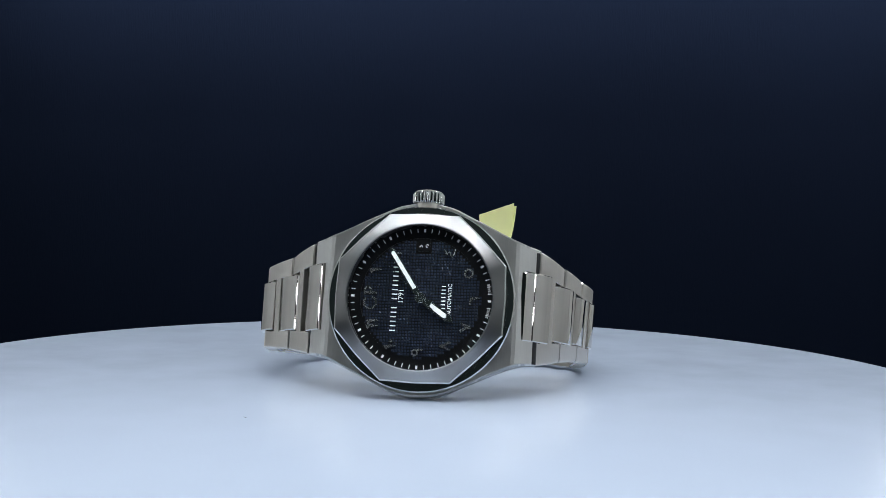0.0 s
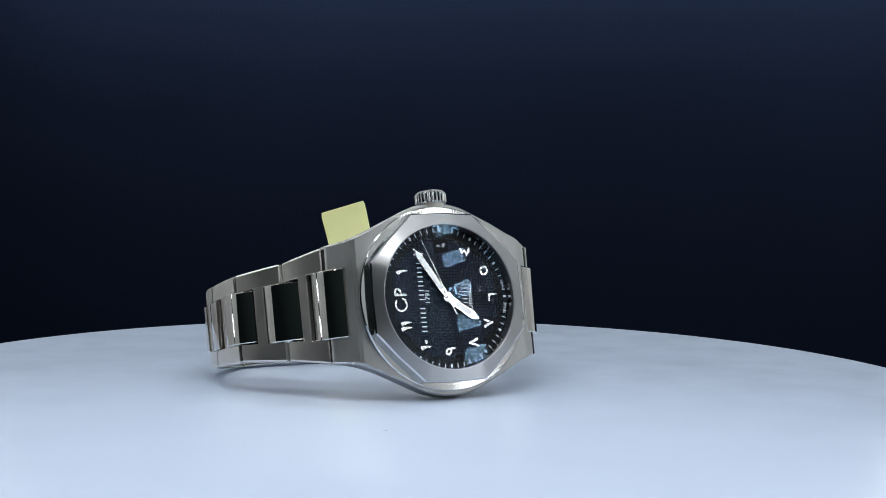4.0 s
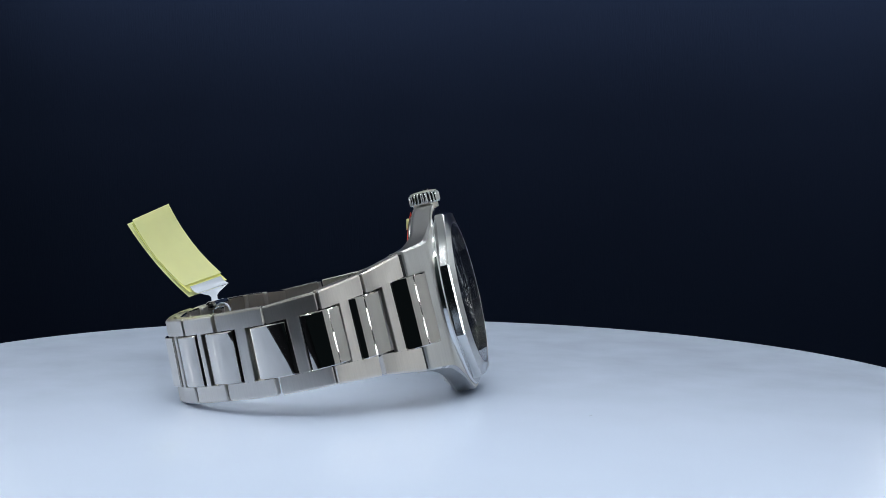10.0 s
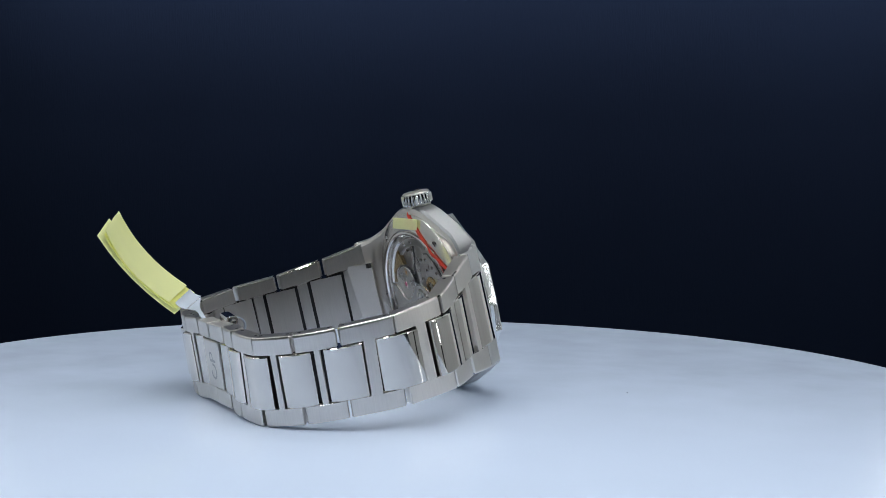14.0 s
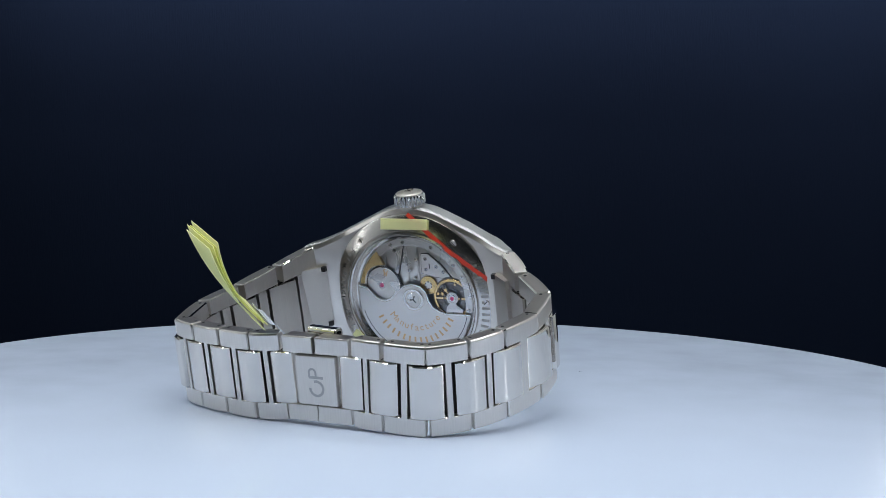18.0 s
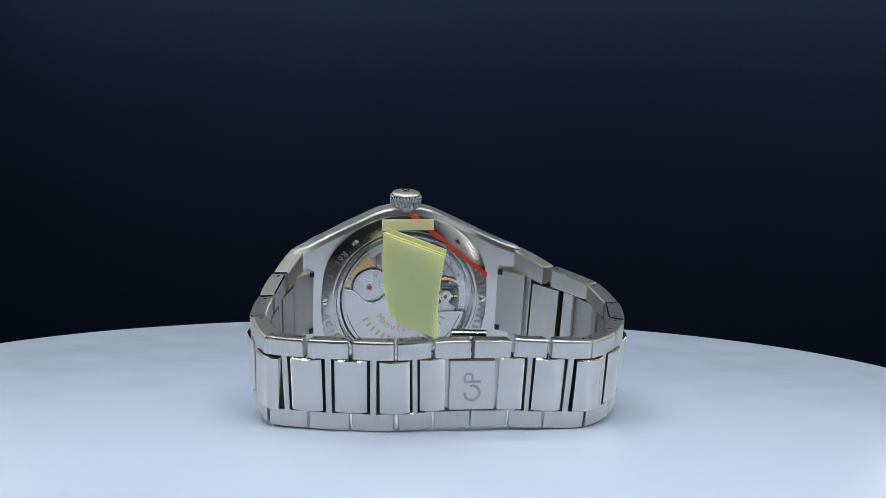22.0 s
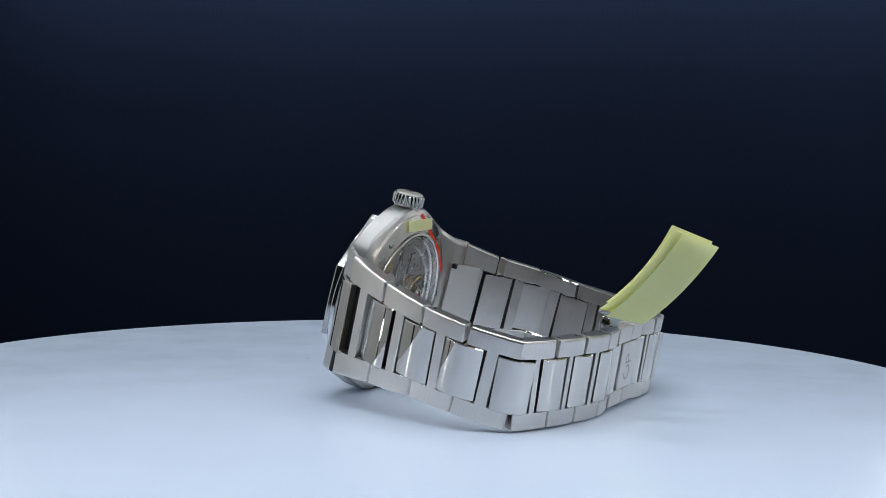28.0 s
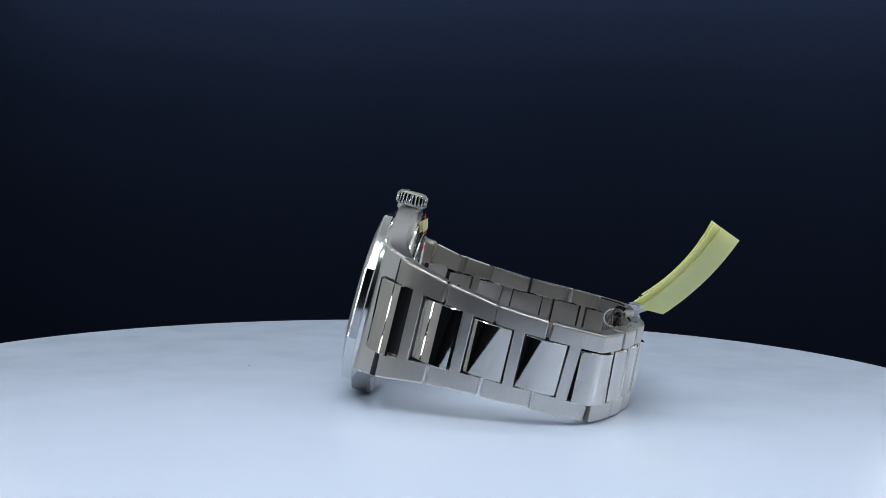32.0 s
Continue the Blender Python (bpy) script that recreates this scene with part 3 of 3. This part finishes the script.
    bal = part("balance_wheel", ring(3.85, 4.4, -5.15, -4.85, 72, centre=(0.3, 9.0)), GOLD, mv, "gilt balance wheel", smooth=30)
    part("spoke", stroke([(0.3, 5.0), (0.3, 13.0)], 0.4, -5.1, -4.9), GOLD, bal, smooth=0)
    for k in range(8):
        a = k * math.pi / 4 + 0.3
        part("timing_screw", disc(0.32, -5.2, -5.0, 12, centre=(0.3 + 3.4 * math.cos(a), 9.0 + 3.4 * math.sin(a)), edge=0.05), GOLD if k % 3 == 0 else SHADOW_METAL, bal, smooth=30)
    part("hairspring", ring(1.9, 2.15, -5.2, -5.05, 40, centre=(0.3, 9.0)), SHADOW_METAL, mv, smooth=0)
    cock = arc(0.4, 9.1, 1.35, 150, -150, 18) + [(-1.6, 7.6), (-3.0, 7.3), (-3.6, 8.4), (-2.7, 9.0), (-3.6, 9.6), (-3.4, 11.0), (-2.2, 11.4), (-1.4, 10.2)]
    part("balance_cock", outline(cock, -5.4, -5.16), ROTOR_STEEL, mv, "steel balance cock", smooth=30)
    part("jewel_setting", ring(0.5, 0.95, -5.52, -5.38, 28, centre=(0.4, 9.1)), POLISHED, mv, smooth=30)
    part("jewel", disc(0.45, -5.5, -5.38, 24, centre=(0.4, 9.1)), RUBY, mv, "ruby bearing", smooth=30)
    bm = stroke([(1.5, 8.4), (2.2, 7.8)], [0.3, 0.4], -5.5, -5.36)
    disc(0.42, -5.56, -5.36, 16, bm, (2.3, 7.8), 0.05)
    disc(0.42, -5.56, -5.36, 16, bm, (1.4, 6.9), 0.05)
    part("regulator", bm, GOLD, mv, "gilt regulator index", smooth=30)
    # rotor: heavy lower half with a waist round its bearing, drawn as (to 12 o'clock, to the crown)
    edge = [(-13.3, 2.7), (-11.2, 2.3), (-10.1, 1.0), (-8.9, -0.2), (-7.2, -0.65), (-5.5, -0.1), (-4.2, 1.2), (-3.1, 2.2), (-2.0, 3.0),
            (0, 3.5), (2.0, 2.95), (3.1, 1.7), (3.6, -0.4), (4.5, -1.8), (6.0, -2.6), (7.5, -3.1), (13.2, -3.1)]
    edge += arc(0, 0, 13.6, -14, -167, 40)
    rot = part("rotor", outline([(c, s_) for s_, c in edge], -5.95, -5.55), ROTOR_STEEL, mv, "satin half-round winding rotor", smooth=30)
    part("rotor_bevel", stroke([(c, s_) for s_, c in edge[:17]], 0.26, -5.97, -5.6), POLISHED, rot, "polished bevel along the rotor edge", smooth=0)
    part("rotor_rim", stroke([(y, x) for x, y in arc(0, 0, 12.9, -16, -166, 40)], 0.16, -5.99, -5.9), SHADOW_METAL, rot, smooth=0)
    part("bearing_ring", ring(1.9, 2.5, -6.15, -5.9, 48), POLISHED, rot, "polished bearing ring", smooth=30)
    part("bearing", disc(1.6, -6.1, -5.9, 40), RHODIUM, rot, smooth=30)
    for k in range(3):
        a = k * 2 * math.pi / 3 + 0.4
        part("bearing_arm", stroke([(0, 0), (0.9 * math.cos(a), 0.9 * math.sin(a))], 0.3, -6.18, -6.08), SHADOW_METAL, rot, smooth=0)
    text = "Manufacture"
    for k, ch in enumerate(text):
        a = radians(-90 + (k - (len(text) - 1) / 2) * 10.6)
        s_, c = 6.6 * math.cos(a), 6.6 * math.sin(a)
        m = Matrix.Translation((c, s_, -5.99)) @ Matrix(((0, 1, 0, 0), (1, 0, 0, 0), (0, 0, -1, 0), (0, 0, 0, 1))) @ Matrix.Rotation(a + math.pi / 2, 4, "Z")
        lettering(ch, 2.2, GOLD_PRINT, rot, m, "gold_letter")
    for k in range(16):
        a = radians(-90 + (k - 7.5) * 8.4)
        s_, c = math.cos(a), math.sin(a)
        part("gold_bar", stroke([(9.5 * c + 0.22 * s_, 9.5 * s_ - 0.22 * c), (9.5 * c - 0.22 * s_, 9.5 * s_ + 0.22 * c)], 1.35, -6.0, -5.94), GOLD_PRINT, rot, smooth=0)
    g = part("back_crystal", disc(14.88, -6.75, -6.3, 96, edge=0.1), GLASS, watch, "clear sapphire back crystal")
    g.visible_shadow = False


# joints of the bracelet on its outer side: along 12 o'clock, out of the dial, centre height, width
JOINTS = (
    (24.3, -5.6, -0.1, 24.3), (31.0, -13.7, -0.3, 20.7), (38.5, -21.5, -0.4, 18.5), (39.7, -32.6, -0.45, 17.6),
    (37.3, -43.4, 0.25, 17.3), (33.4, -50.9, 0.75, 17.2), (27.1, -56.5, 1.25, 17.2), (18.5, -57.3, 1.95, 17.2),
    (11.7, -56.5, 2.15, 17.2), (4.3, -56.6, 2.35, 17.2), (-2.7, -56.2, 2.25, 17.2), (-9.7, -56.7, 2.05, 17.2),
    (-17.8, -54.7, 1.75, 17.2), (-25.6, -52.0, 1.25, 17.2), (-32.8, -47.6, 0.35, 17.3), (-34.8, -36.6, 0.35, 17.3),
    (-32.5, -26.3, 0.05, 18.1), (-29.1, -15.8, -0.1, 20.6), (-24.0, -4.6, -0.3, 24.5))
LEANS = (0.9, 1.9, 2.9, 3.3, 3.8, 4.3, 4.3, 5.3, 5.9, 5.9, 4.5, 4.5, 4.5, 4.5, 4.5, 2.6, 0.7, 0.6, 1.0)
SPREADS = (-0.8, -0.3, -0.7, 1.8, 2.8, 3.3, 3.2, 2.2, 1.2, 0.7, -0.9, -0.9, -1.0, -1.0, -1.5, -2.7, -3.5, -1.8, -1.3)
CLASP = (8, 9)


def joint_point(i, h=0.0):
    if i < 0 or i >= len(JOINTS):
        # the lug's own slope beyond the first and last joint
        e = 0 if i < 0 else len(JOINTS) - 1
        s, n, c, w = JOINTS[e]
        s, n, i = s - math.copysign(6.6, s), n + 6.8, e
    else:
        s, n, c, w = JOINTS[i]
    lean = radians(LEANS[i])
    # the upper edge leans towards the dial
    spread = radians(SPREADS[i])
    return Vector((c + h * math.cos(lean), s + h * math.sin(spread), n + h * math.sin(lean)))


def link_frame(a, b):
    """Frame of a link between two joints: x along the chain back to a, y across it, z outwards."""
    p, q = joint_point(b), joint_point(a)
    x = (q - p)
    length = x.length
    x.normalize()
    up = (joint_point(b, 1) - p) + (joint_point(a, 1) - q)
    z = x.cross(up).normalized()
    y = z.cross(x).normalized()
    m = Matrix((x, y, z)).transposed().to_4x4()
    m.translation = p
    return m, length


def link(watch, a, b):
    m, length = link_frame(a, b)
    wa, wb = JOINTS[b][3], JOINTS[a][3]
    ends = (0.28 + 0.6 * (b == len(JOINTS) - 1), 0.28 + 0.6 * (a == 0))
    gap, full = ends[0], length - sum(ends)
    bm = bmesh.new()
    t, b, edge = 3.0, 0.25, 0.42

    def crest(f):
        return 0.3 * (1 - (2 * f - 1) ** 2)

    def half(side):
        rings = []
        for f, inset in ((0.0, b), (0.02, 0.0), (0.18, 0.0), (0.34, 0.0), (0.5, 0.0), (0.66, 0.0), (0.82, 0.0), (0.98, 0.0), (1.0, b)):
            x = gap + full * f
            w = wa + (wb - wa) * f
            y0, y1 = 0.30 * w + inset, 0.5 * w - inset
            top = crest(f) - inset
            low = -t + inset
            cut = 0.7 * (2 * f - 1) ** 7
            sec = ((y0 + b, low, 1), (y0, low + b, 1), (y0, top - 0.07, 0), (y0 + 0.07, top, 0), (y1 - edge, top, 0),
                   (y1 - 0.3 * edge, top - 0.3 * edge, 0), (y1, top - edge, 0), (y1, low + b, 1), (y1 - b, low, 1))
            rings.append([bm.verts.new((x - cut * k, side * y, z)) for y, z, k in sec])
        n = len(rings[0])
        for p, q in zip(rings, rings[1:]):
            for i in range(n):
                j = (i + 1) % n
                bm.faces.new((p[i], p[j], q[j], q[i]))
        bm.faces.new(rings[0])
        bm.faces.new(rings[-1][::-1])
    half(1)
    half(-1)
    wide = 0.11 if length > 9.5 else 0.075
    mid = length / 2
    wm = (wa + wb) / 2
    # the bar between the halves, flush with them
    rings = []
    for f in (0.5 - wide, 0.5 - wide + 0.012, 0.5, 0.5 + wide - 0.012, 0.5 + wide):
        x, y = gap + full * f, 0.30 * (wa + (wb - wa) * f) + 0.06
        z = crest(f) - 0.012 - (0.1 if abs(f - 0.5) > wide - 0.005 else 0.0)
        rings.append([bm.verts.new(v) for v in ((x, -y, -t + 0.1), (x, -y, z), (x, y, z), (x, y, -t + 0.1))])
    for p, q in zip(rings, rings[1:]):
        for i in range(4):
            j = (i + 1) % 4
            bm.faces.new((p[i], p[j], q[j], q[i]))
    bm.faces.new(rings[0])
    bm.faces.new(rings[-1][::-1])
    ob = part("link", bm, BRUSHED, watch, "", mm_pose(m), smooth=16, under=BRUSHED_IN, side=EDGE)
    for x in (1.5, length - 1.5):
        w = (wa if x < mid else wb) / 2
        pin = lathe([(0.05, 0), (0.32, 0), (0.32, 0.4), (0.05, 0.4)], 16, close=False)
        at = mm_pose(Matrix.Translation((x, w - 0.37, -1.7)) @ Matrix.Rotation(radians(-90), 4, "X"))
        part("pin", pin, SHADOW_METAL, ob, "", at)
    # added dark block, so the gaps between the pieces look shaded
    part("gap_shade", block(0.5, length - 0.5, -wm * 0.3, wm * 0.3, -1.6, -1.1), SHADE_AND_MARKS, ob, "dark block standing in for the shade between the link pieces", smooth=0)
    return ob


def centre_link(watch, i, reach_a, reach_b):
    """The polished piece that bridges a joint, gently arched along the chain."""
    prev, nxt = i - 1, i + 1
    p = joint_point(i)
    x = joint_point(prev) - joint_point(nxt)
    x.normalize()
    up = joint_point(i, 1) - p
    z = x.cross(up).normalized()
    y = z.cross(x).normalized()
    m = Matrix((x, y, z)).transposed().to_4x4()
    m.translation = p
    w = JOINTS[i][3] * 0.295
    reach_a, reach_b = reach_b, reach_a
    da = joint_point(nxt) - p
    db = joint_point(prev) - p
    sag_a = z.dot(da) * reach_a / max(da.length, 0.1)
    sag_b = z.dot(db) * reach_b / max(db.length, 0.1)
    bm = bmesh.new()
    n = 18
    # the pieces next to the lugs are rounder
    last = len(JOINTS) - 1
    arch = {0: 0.75, 1: 0.8, 2: 0.55, last - 1: 0.7, last: 0.45}.get(i, 0.55)
    tilt = {0: 0.1, 1: -0.09, 2: -0.1, 3: 0.2, 4: 0.1, last - 1: 0.18, last: 0.28}.get(i, 0.0)
    rows = []
    for k in range(n + 1):
        f = k / n
        xx = -reach_a + (reach_a + reach_b) * f
        e = abs(2 * f - 1)
        # follows the two links it bridges, rounded over the joint
        drop = (sag_a if xx < 0 else sag_b) * 0.55 * (xx / (reach_a if xx < 0 else reach_b)) ** 2
        top = 0.66 + 0.33 * (arch - 0.55) + drop + tilt * xx - arch * e * e - 0.02 * e ** 16
        rows.append([(0.87 * xx, -w, min(top - 0.8, -3.2)), (xx, -w, top - 0.18), (xx, -w + 0.18, top), (xx, w - 0.18, top), (xx, w, top - 0.18), (0.87 * xx, w, min(top - 0.8, -3.2))])
    rings = [[bm.verts.new(v) for v in r] for r in rows]
    for a, b in zip(rings, rings[1:]):
        for j in range(6):
            k = (j + 1) % 6
            bm.faces.new((a[j], a[k], b[k], b[j]))
    bm.faces.new(rings[0])
    bm.faces.new(rings[-1][::-1])
    return part("centre_link", bm, POLISHED, watch, "", mm_pose(m), smooth=30, under=BRUSHED_IN)


def bracelet(watch):
    last = len(JOINTS) - 1
    for i in range(last):
        if i not in CLASP:
            link(watch, i, i + 1)
    for i in range(last + 1):
        if i == 9:
            continue
        la = (joint_point(i) - joint_point(i - 1)).length
        lb = (joint_point(i + 1) - joint_point(i)).length
        ra, rb = 0.36 * la, 0.36 * lb
        if i in (0, last):
            ra, rb = 3.8, 3.8
        if i in (8, 10):
            ra, rb = (0.36 * la, 0.30 * lb) if i == 8 else (0.30 * la, 0.36 * lb)
        centre_link(watch, i, ra, rb)


def clasp(watch):
    """Folding clasp: two halves with an engraved plate over their seam."""
    for a, b in ((8, 9), (9, 10)):
        m, length = link_frame(a, b)
        w = 16.5
        bm = bmesh.new()
        slab(bm, 0.2, length - 0.12, w * 0.30, w * 0.5, -3.0, 0.25, bevel=0.25, cut=0.3)
        slab(bm, 0.2, length - 0.12, -w * 0.5, -w * 0.30, -3.0, 0.25, bevel=0.25, cut=0.3)
        slab(bm, 0.6, length - 0.1, -w * 0.31, w * 0.31, -2.9, -0.7, bevel=0.1)
        part("clasp_half", bm, BRUSHED, watch, "brushed steel half of the folding clasp", mm_pose(m), smooth=0)
    m, length = link_frame(8, 10)
    plate = part("clasp_plate", block(length / 2 - 4.3, length / 2 + 4.3, -4.85, 4.85, -0.9, 0.55, bevel=0.25, seg=2), BRUSHED, watch, "satin steel clasp plate with an engraved emblem", mm_pose(m), smooth=0)
    bm = bmesh.new()
    mid = length / 2
    stroke(arc(mid, -1.55, 1.4, 178, 470, 24), 0.5, 0.53, 0.57, bm)
    stroke([(mid - 1.55, 0.6), (mid + 1.55, 0.6)], 0.52, 0.53, 0.57, bm)
    stroke([(mid - 1.45, 0.6)] + arc(mid - 0.75, 1.5, 0.72, 180, 0, 14) + [(mid - 0.02, 0.6)], 0.42, 0.53, 0.565, bm)
    part("emblem", bm, ENGRAVED, plate, "darker engraved emblem", smooth=0)
    # folding blades inside
    part("clasp_blade", block(-9.0, length + 9.0, -4.2, 4.2, -5.0, -4.1, bevel=0.3), POLISHED, watch, "polished folding blade inside the clasp", mm_pose(m), smooth=35)
    part("clasp_hinge", lathe([(0.1, -4.6), (0.9, -4.6), (0.9, 4.6), (0.1, 4.6)], 24, close=False), POLISHED, watch, "",
         mm_pose(m @ Matrix.Translation((-8.6, 0, -4.4)) @ Matrix.Rotation(radians(90), 4, "X")), smooth=30)
    # push piece that stands above the edge: a hollow clip, turned a little
    bm = bmesh.new()

    def rounded(k, r):
        pts = []
        for (y, z), a0 in (((9.2 - k, -2.95 - k), 0), ((7.2 + k, -2.95 - k), 90), ((7.2 + k, -5.4 + k), 180), ((9.2 - k, -5.4 + k), 270)):
            cy, cz = y - (r if y > 8.5 else -r), z - (r if z > -4.2 else -r)
            pts += arc(cy, cz, r, a0, a0 + 90, 4)
        return pts
    loops = [[bm.verts.new((x, y, z)) for y, z in rounded(k, r)] for x, k, r in
             ((3.7, 0.12, 0.7), (3.85, 0.0, 0.8), (10.25, 0.0, 0.8), (10.4, 0.12, 0.7), (10.4, 0.55, 0.35), (3.7, 0.55, 0.35))]
    n = len(loops[0])
    for a, b in zip(loops, loops[1:] + loops[:1]):
        for i in range(n):
            j = (i + 1) % n
            bm.faces.new((a[i], a[j], b[j], b[i]))
    turn = Matrix.Translation((7, 0, -4.3)) @ Matrix.Rotation(radians(-8), 4, "Y") @ Matrix.Translation((-7, 0, 4.3))
    part("clasp_lever", bm, POLISHED, watch, "hollow polished lever clip above the clasp edge", mm_pose(m @ turn), smooth=35)
    part("lever_post", block(mid - 1.2, mid + 1.2, 5.0, 7.4, -5.2, -3.4, bevel=0.2), POLISHED, watch, "", mm_pose(m), smooth=0)


def seals(watch):
    """Paper label and red strip stuck across the case back."""
    bm = bmesh.new()
    rows = [[bm.verts.new((c, k * 5.6, z + h)) for k, h in ((-1, 0), (1, 0), (1, -0.08), (-1, -0.08))] for c, z in ((16.15, -6.75), (18.45, -6.2))]
    for i in range(4):
        bm.faces.new((rows[0][i], rows[0][(i + 1) % 4], rows[1][(i + 1) % 4], rows[1][i]))
    bm.faces.new(rows[0])
    bm.faces.new(rows[1])
    part("paper_label", bm, PAPER, watch, "pale yellow paper label", smooth=0)
    pts = [(19.4, 0.7)] + [(19.0 - 14.0 * f, 1.2 + 17.2 * f) for f in (0.0, 0.12, 0.24, 0.4, 0.55, 0.7, 0.85, 1.0)]
    bm = bmesh.new()
    rows = []
    for k, (c, q) in enumerate(pts):
        a, b = Vector(pts[max(k - 1, 0)]), Vector(pts[min(k + 1, len(pts) - 1)])
        d = (b - a).normalized() * 0.5
        r = math.hypot(c, q)
        z = -7.06 if r < 15.6 else -6.68 + (r - 16.0) * 0.276
        rows.append([bm.verts.new((c - m * d.y, q + m * d.x, z + h)) for m, h in ((-1, 0), (1, 0), (1, -0.05), (-1, -0.05))])
    for a, b in zip(rows, rows[1:]):
        for i in range(4):
            bm.faces.new((a[i], a[(i + 1) % 4], b[(i + 1) % 4], b[i]))
    part("red_strip", bm, RED, watch, "red adhesive seal strip", smooth=0)
    part("corner_label", outline([(-8.7, -15.9), (-7.2, -14.6), (-8.6, -12.9), (-10.6, -13.8)], -7.1, -7.02), PAPER, watch, "corner of a yellow label", smooth=0)


def wrist_watch():
    watch = tagged(empty("wrist_watch"), "steel wrist watch with octagonal bezel and black dial on its side", "watch")
    return watch


def into_place(watch):
    """All parts were drawn about the dial's centre: carry them to where the watch lies."""
    for ob in watch.children:
        ob.matrix_basis = HEAD @ ob.matrix_basis


def price_tag():
    """Several folded paper slips on a clear plastic strip through the bracelet."""
    tag = tagged(empty("price_tag"), "bundle of curled pale yellow paper slips on a clear plastic strip", "tag")
    base_l, base_r = Vector((13.2, -2.5, -59.2)), Vector((13.9, -10.1, -52.3))
    end_l, end_r = Vector((32.5, -4.3, -69.85)), Vector((34.6, -13.8, -63.75))
    bow = Vector((-0.7, -0.9, -1.15))

    def point(u, v, off):
        a, b = base_l.lerp(base_r, u), end_l.lerp(end_r, u)
        across = (base_r - base_l).normalized()
        along = (b - a).normalized()
        nrm = across.cross(along).normalized()
        return a.lerp(b, v) + bow * (4 * v * (1 - v)) + nrm * off

    def sheet(name, u0, u1, v0, v1, off0, off1, mat, stack=0.0, thick=0.12, label=""):
        bm = bmesh.new()
        n = 10
        rows = []
        for k in range(n + 1):
            f = k / n
            v = v0 + (v1 - v0) * f
            off = stack + off0 * (1 - f) ** 3 + off1 * f ** 3
            rows.append([bm.verts.new(point(u, v, o)) for u, o in ((u0, off), (u1, off), (u1, off + thick), (u0, off + thick))])
        for a, b in zip(rows, rows[1:]):
            for j in range(4):
                k = (j + 1) % 4
                bm.faces.new((a[j], a[k], b[k], b[j]))
        bm.faces.new(rows[0][::-1])
        bm.faces.new(rows[-1])
        return part(name, bm, mat, tag, label, HEAD, smooth=40)
    sheet("paper_slip", -0.01, 0.85, 0.0, 1.0, -0.6, -0.6, PAPER, -0.28)
    sheet("paper_slip", 0.05, 1.03, 0.06, 0.98, 0.0, 0.1, PAPER, 0.0)
    sheet("paper_slip", 0.02, 1.01, 0.03, 0.965, 0.1, 0.4, PAPER_EDGE, 0.14)
    sheet("paper_slip", 0.04, 1.03, 0.12, 0.985, 0.3, 0.8, PAPER, 0.28)
    sheet("plastic_strip", 0.1, 0.92, -0.03, 0.08, 0.5, 0.5, FILM, 0.45, 0.1, "milky clear plastic strip")
    # the strip narrows to a loop round the clasp's edge
    bm = bmesh.new()
    rows = []
    for k in range(9):
        f = k / 8
        mid = point(0.5, -0.035, 0.95).lerp(Vector((9.1, -1.7, -54.1)), f)
        across = (base_r - base_l).normalized() * (3.0 * max(0.0, 1 - 3.2 * f) + 0.8)
        nrm = Vector((0.35, 0.55, 0.75)) * 0.06
        rows.append([bm.verts.new(mid + sx * across + sz * nrm) for sx, sz in ((-1, -1), (1, -1), (1, 1), (-1, 1))])
    for a, b in zip(rows, rows[1:]):
        for j in range(4):
            k = (j + 1) % 4
            bm.faces.new((a[j], a[k], b[k], b[j]))
    bm.faces.new(rows[0][::-1])
    bm.faces.new(rows[-1])
    part("loop", bm, FILM, tag, "milky plastic loop", HEAD, smooth=40)
    # the strip's end is bent into a small ring beside the clasp
    part("ring", lathe([(1.75, -0.5), (1.95, -0.5), (1.95, 0.5), (1.75, 0.5)], 40), FILM, tag, "milky plastic ring",
         HEAD @ mm_pose(Matrix.Translation((8.3, 5.4, -50.6)) @ Matrix.Rotation(radians(90), 4, "X")), smooth=30)
    return tag


light_tent()
led_bar(pose(0, 0.185, 0.532), 520, 36, 12.0, fill=0.125)
led_bar(pose(0, -0.10, 0.532), 520, 36, 12.0, fill=0.125)
# added out of view: fill for whatever faces the camera
led_bar(pose(0, -0.262, 0.425, 33, 0, 0), 520, 36, 12.0, LED_FRONT_FILL, fill=0.125)
# added above the view, turned to the cloth to brighten its upper part
led_bar(pose(0, 0.238, 0.158, 91, 0, 0), 520, 36, 9.6, LED_BACKDROP_FILL)
led_bar(pose(-0.291, -0.10, 0.165, 0, 90, 0) @ pose(0, 0, 0, 0, 180, 0), 360, 24, 5.0, LED_SOFT)
led_bar(pose(0.291, -0.10, 0.165, 0, 90, 0), 360, 24, 5.0, LED_SOFT)
table = turntable()
watch = wrist_watch()
case_body(watch)
bezel(watch)
dial(watch)
second_pointer = pointer_set(watch)
crown(watch)
lug_slots(watch)
case_back(watch)
movement(watch)
bracelet(watch)
lug_groove_shade(watch)
clasp(watch)
seals(watch)
into_place(watch)
tag = price_tag()


def motions():
    times = [float(t) for t in range(0, 31)] + [30.2, 30.3, 30.35, 30.4, 30.6, 31.0, 32.0]
    spin = [(t, SPEED * min(t, STOP)) for t in times]
    for thing in (watch, tag, table):
        spot_at = thing.location.copy()
        walk(thing, [(t, pose(*spot_at, 0, 0, a)) for t, a in spin])
    pivot = HEAD @ Matrix.Translation((0, 0, 1.3 * MM))
    walk(second_pointer, [(2.0 * k, pivot @ pose(0, 0, 0, 0, 0, -(42.5 + 12.0 * k))) for k in range(17)])


motions()
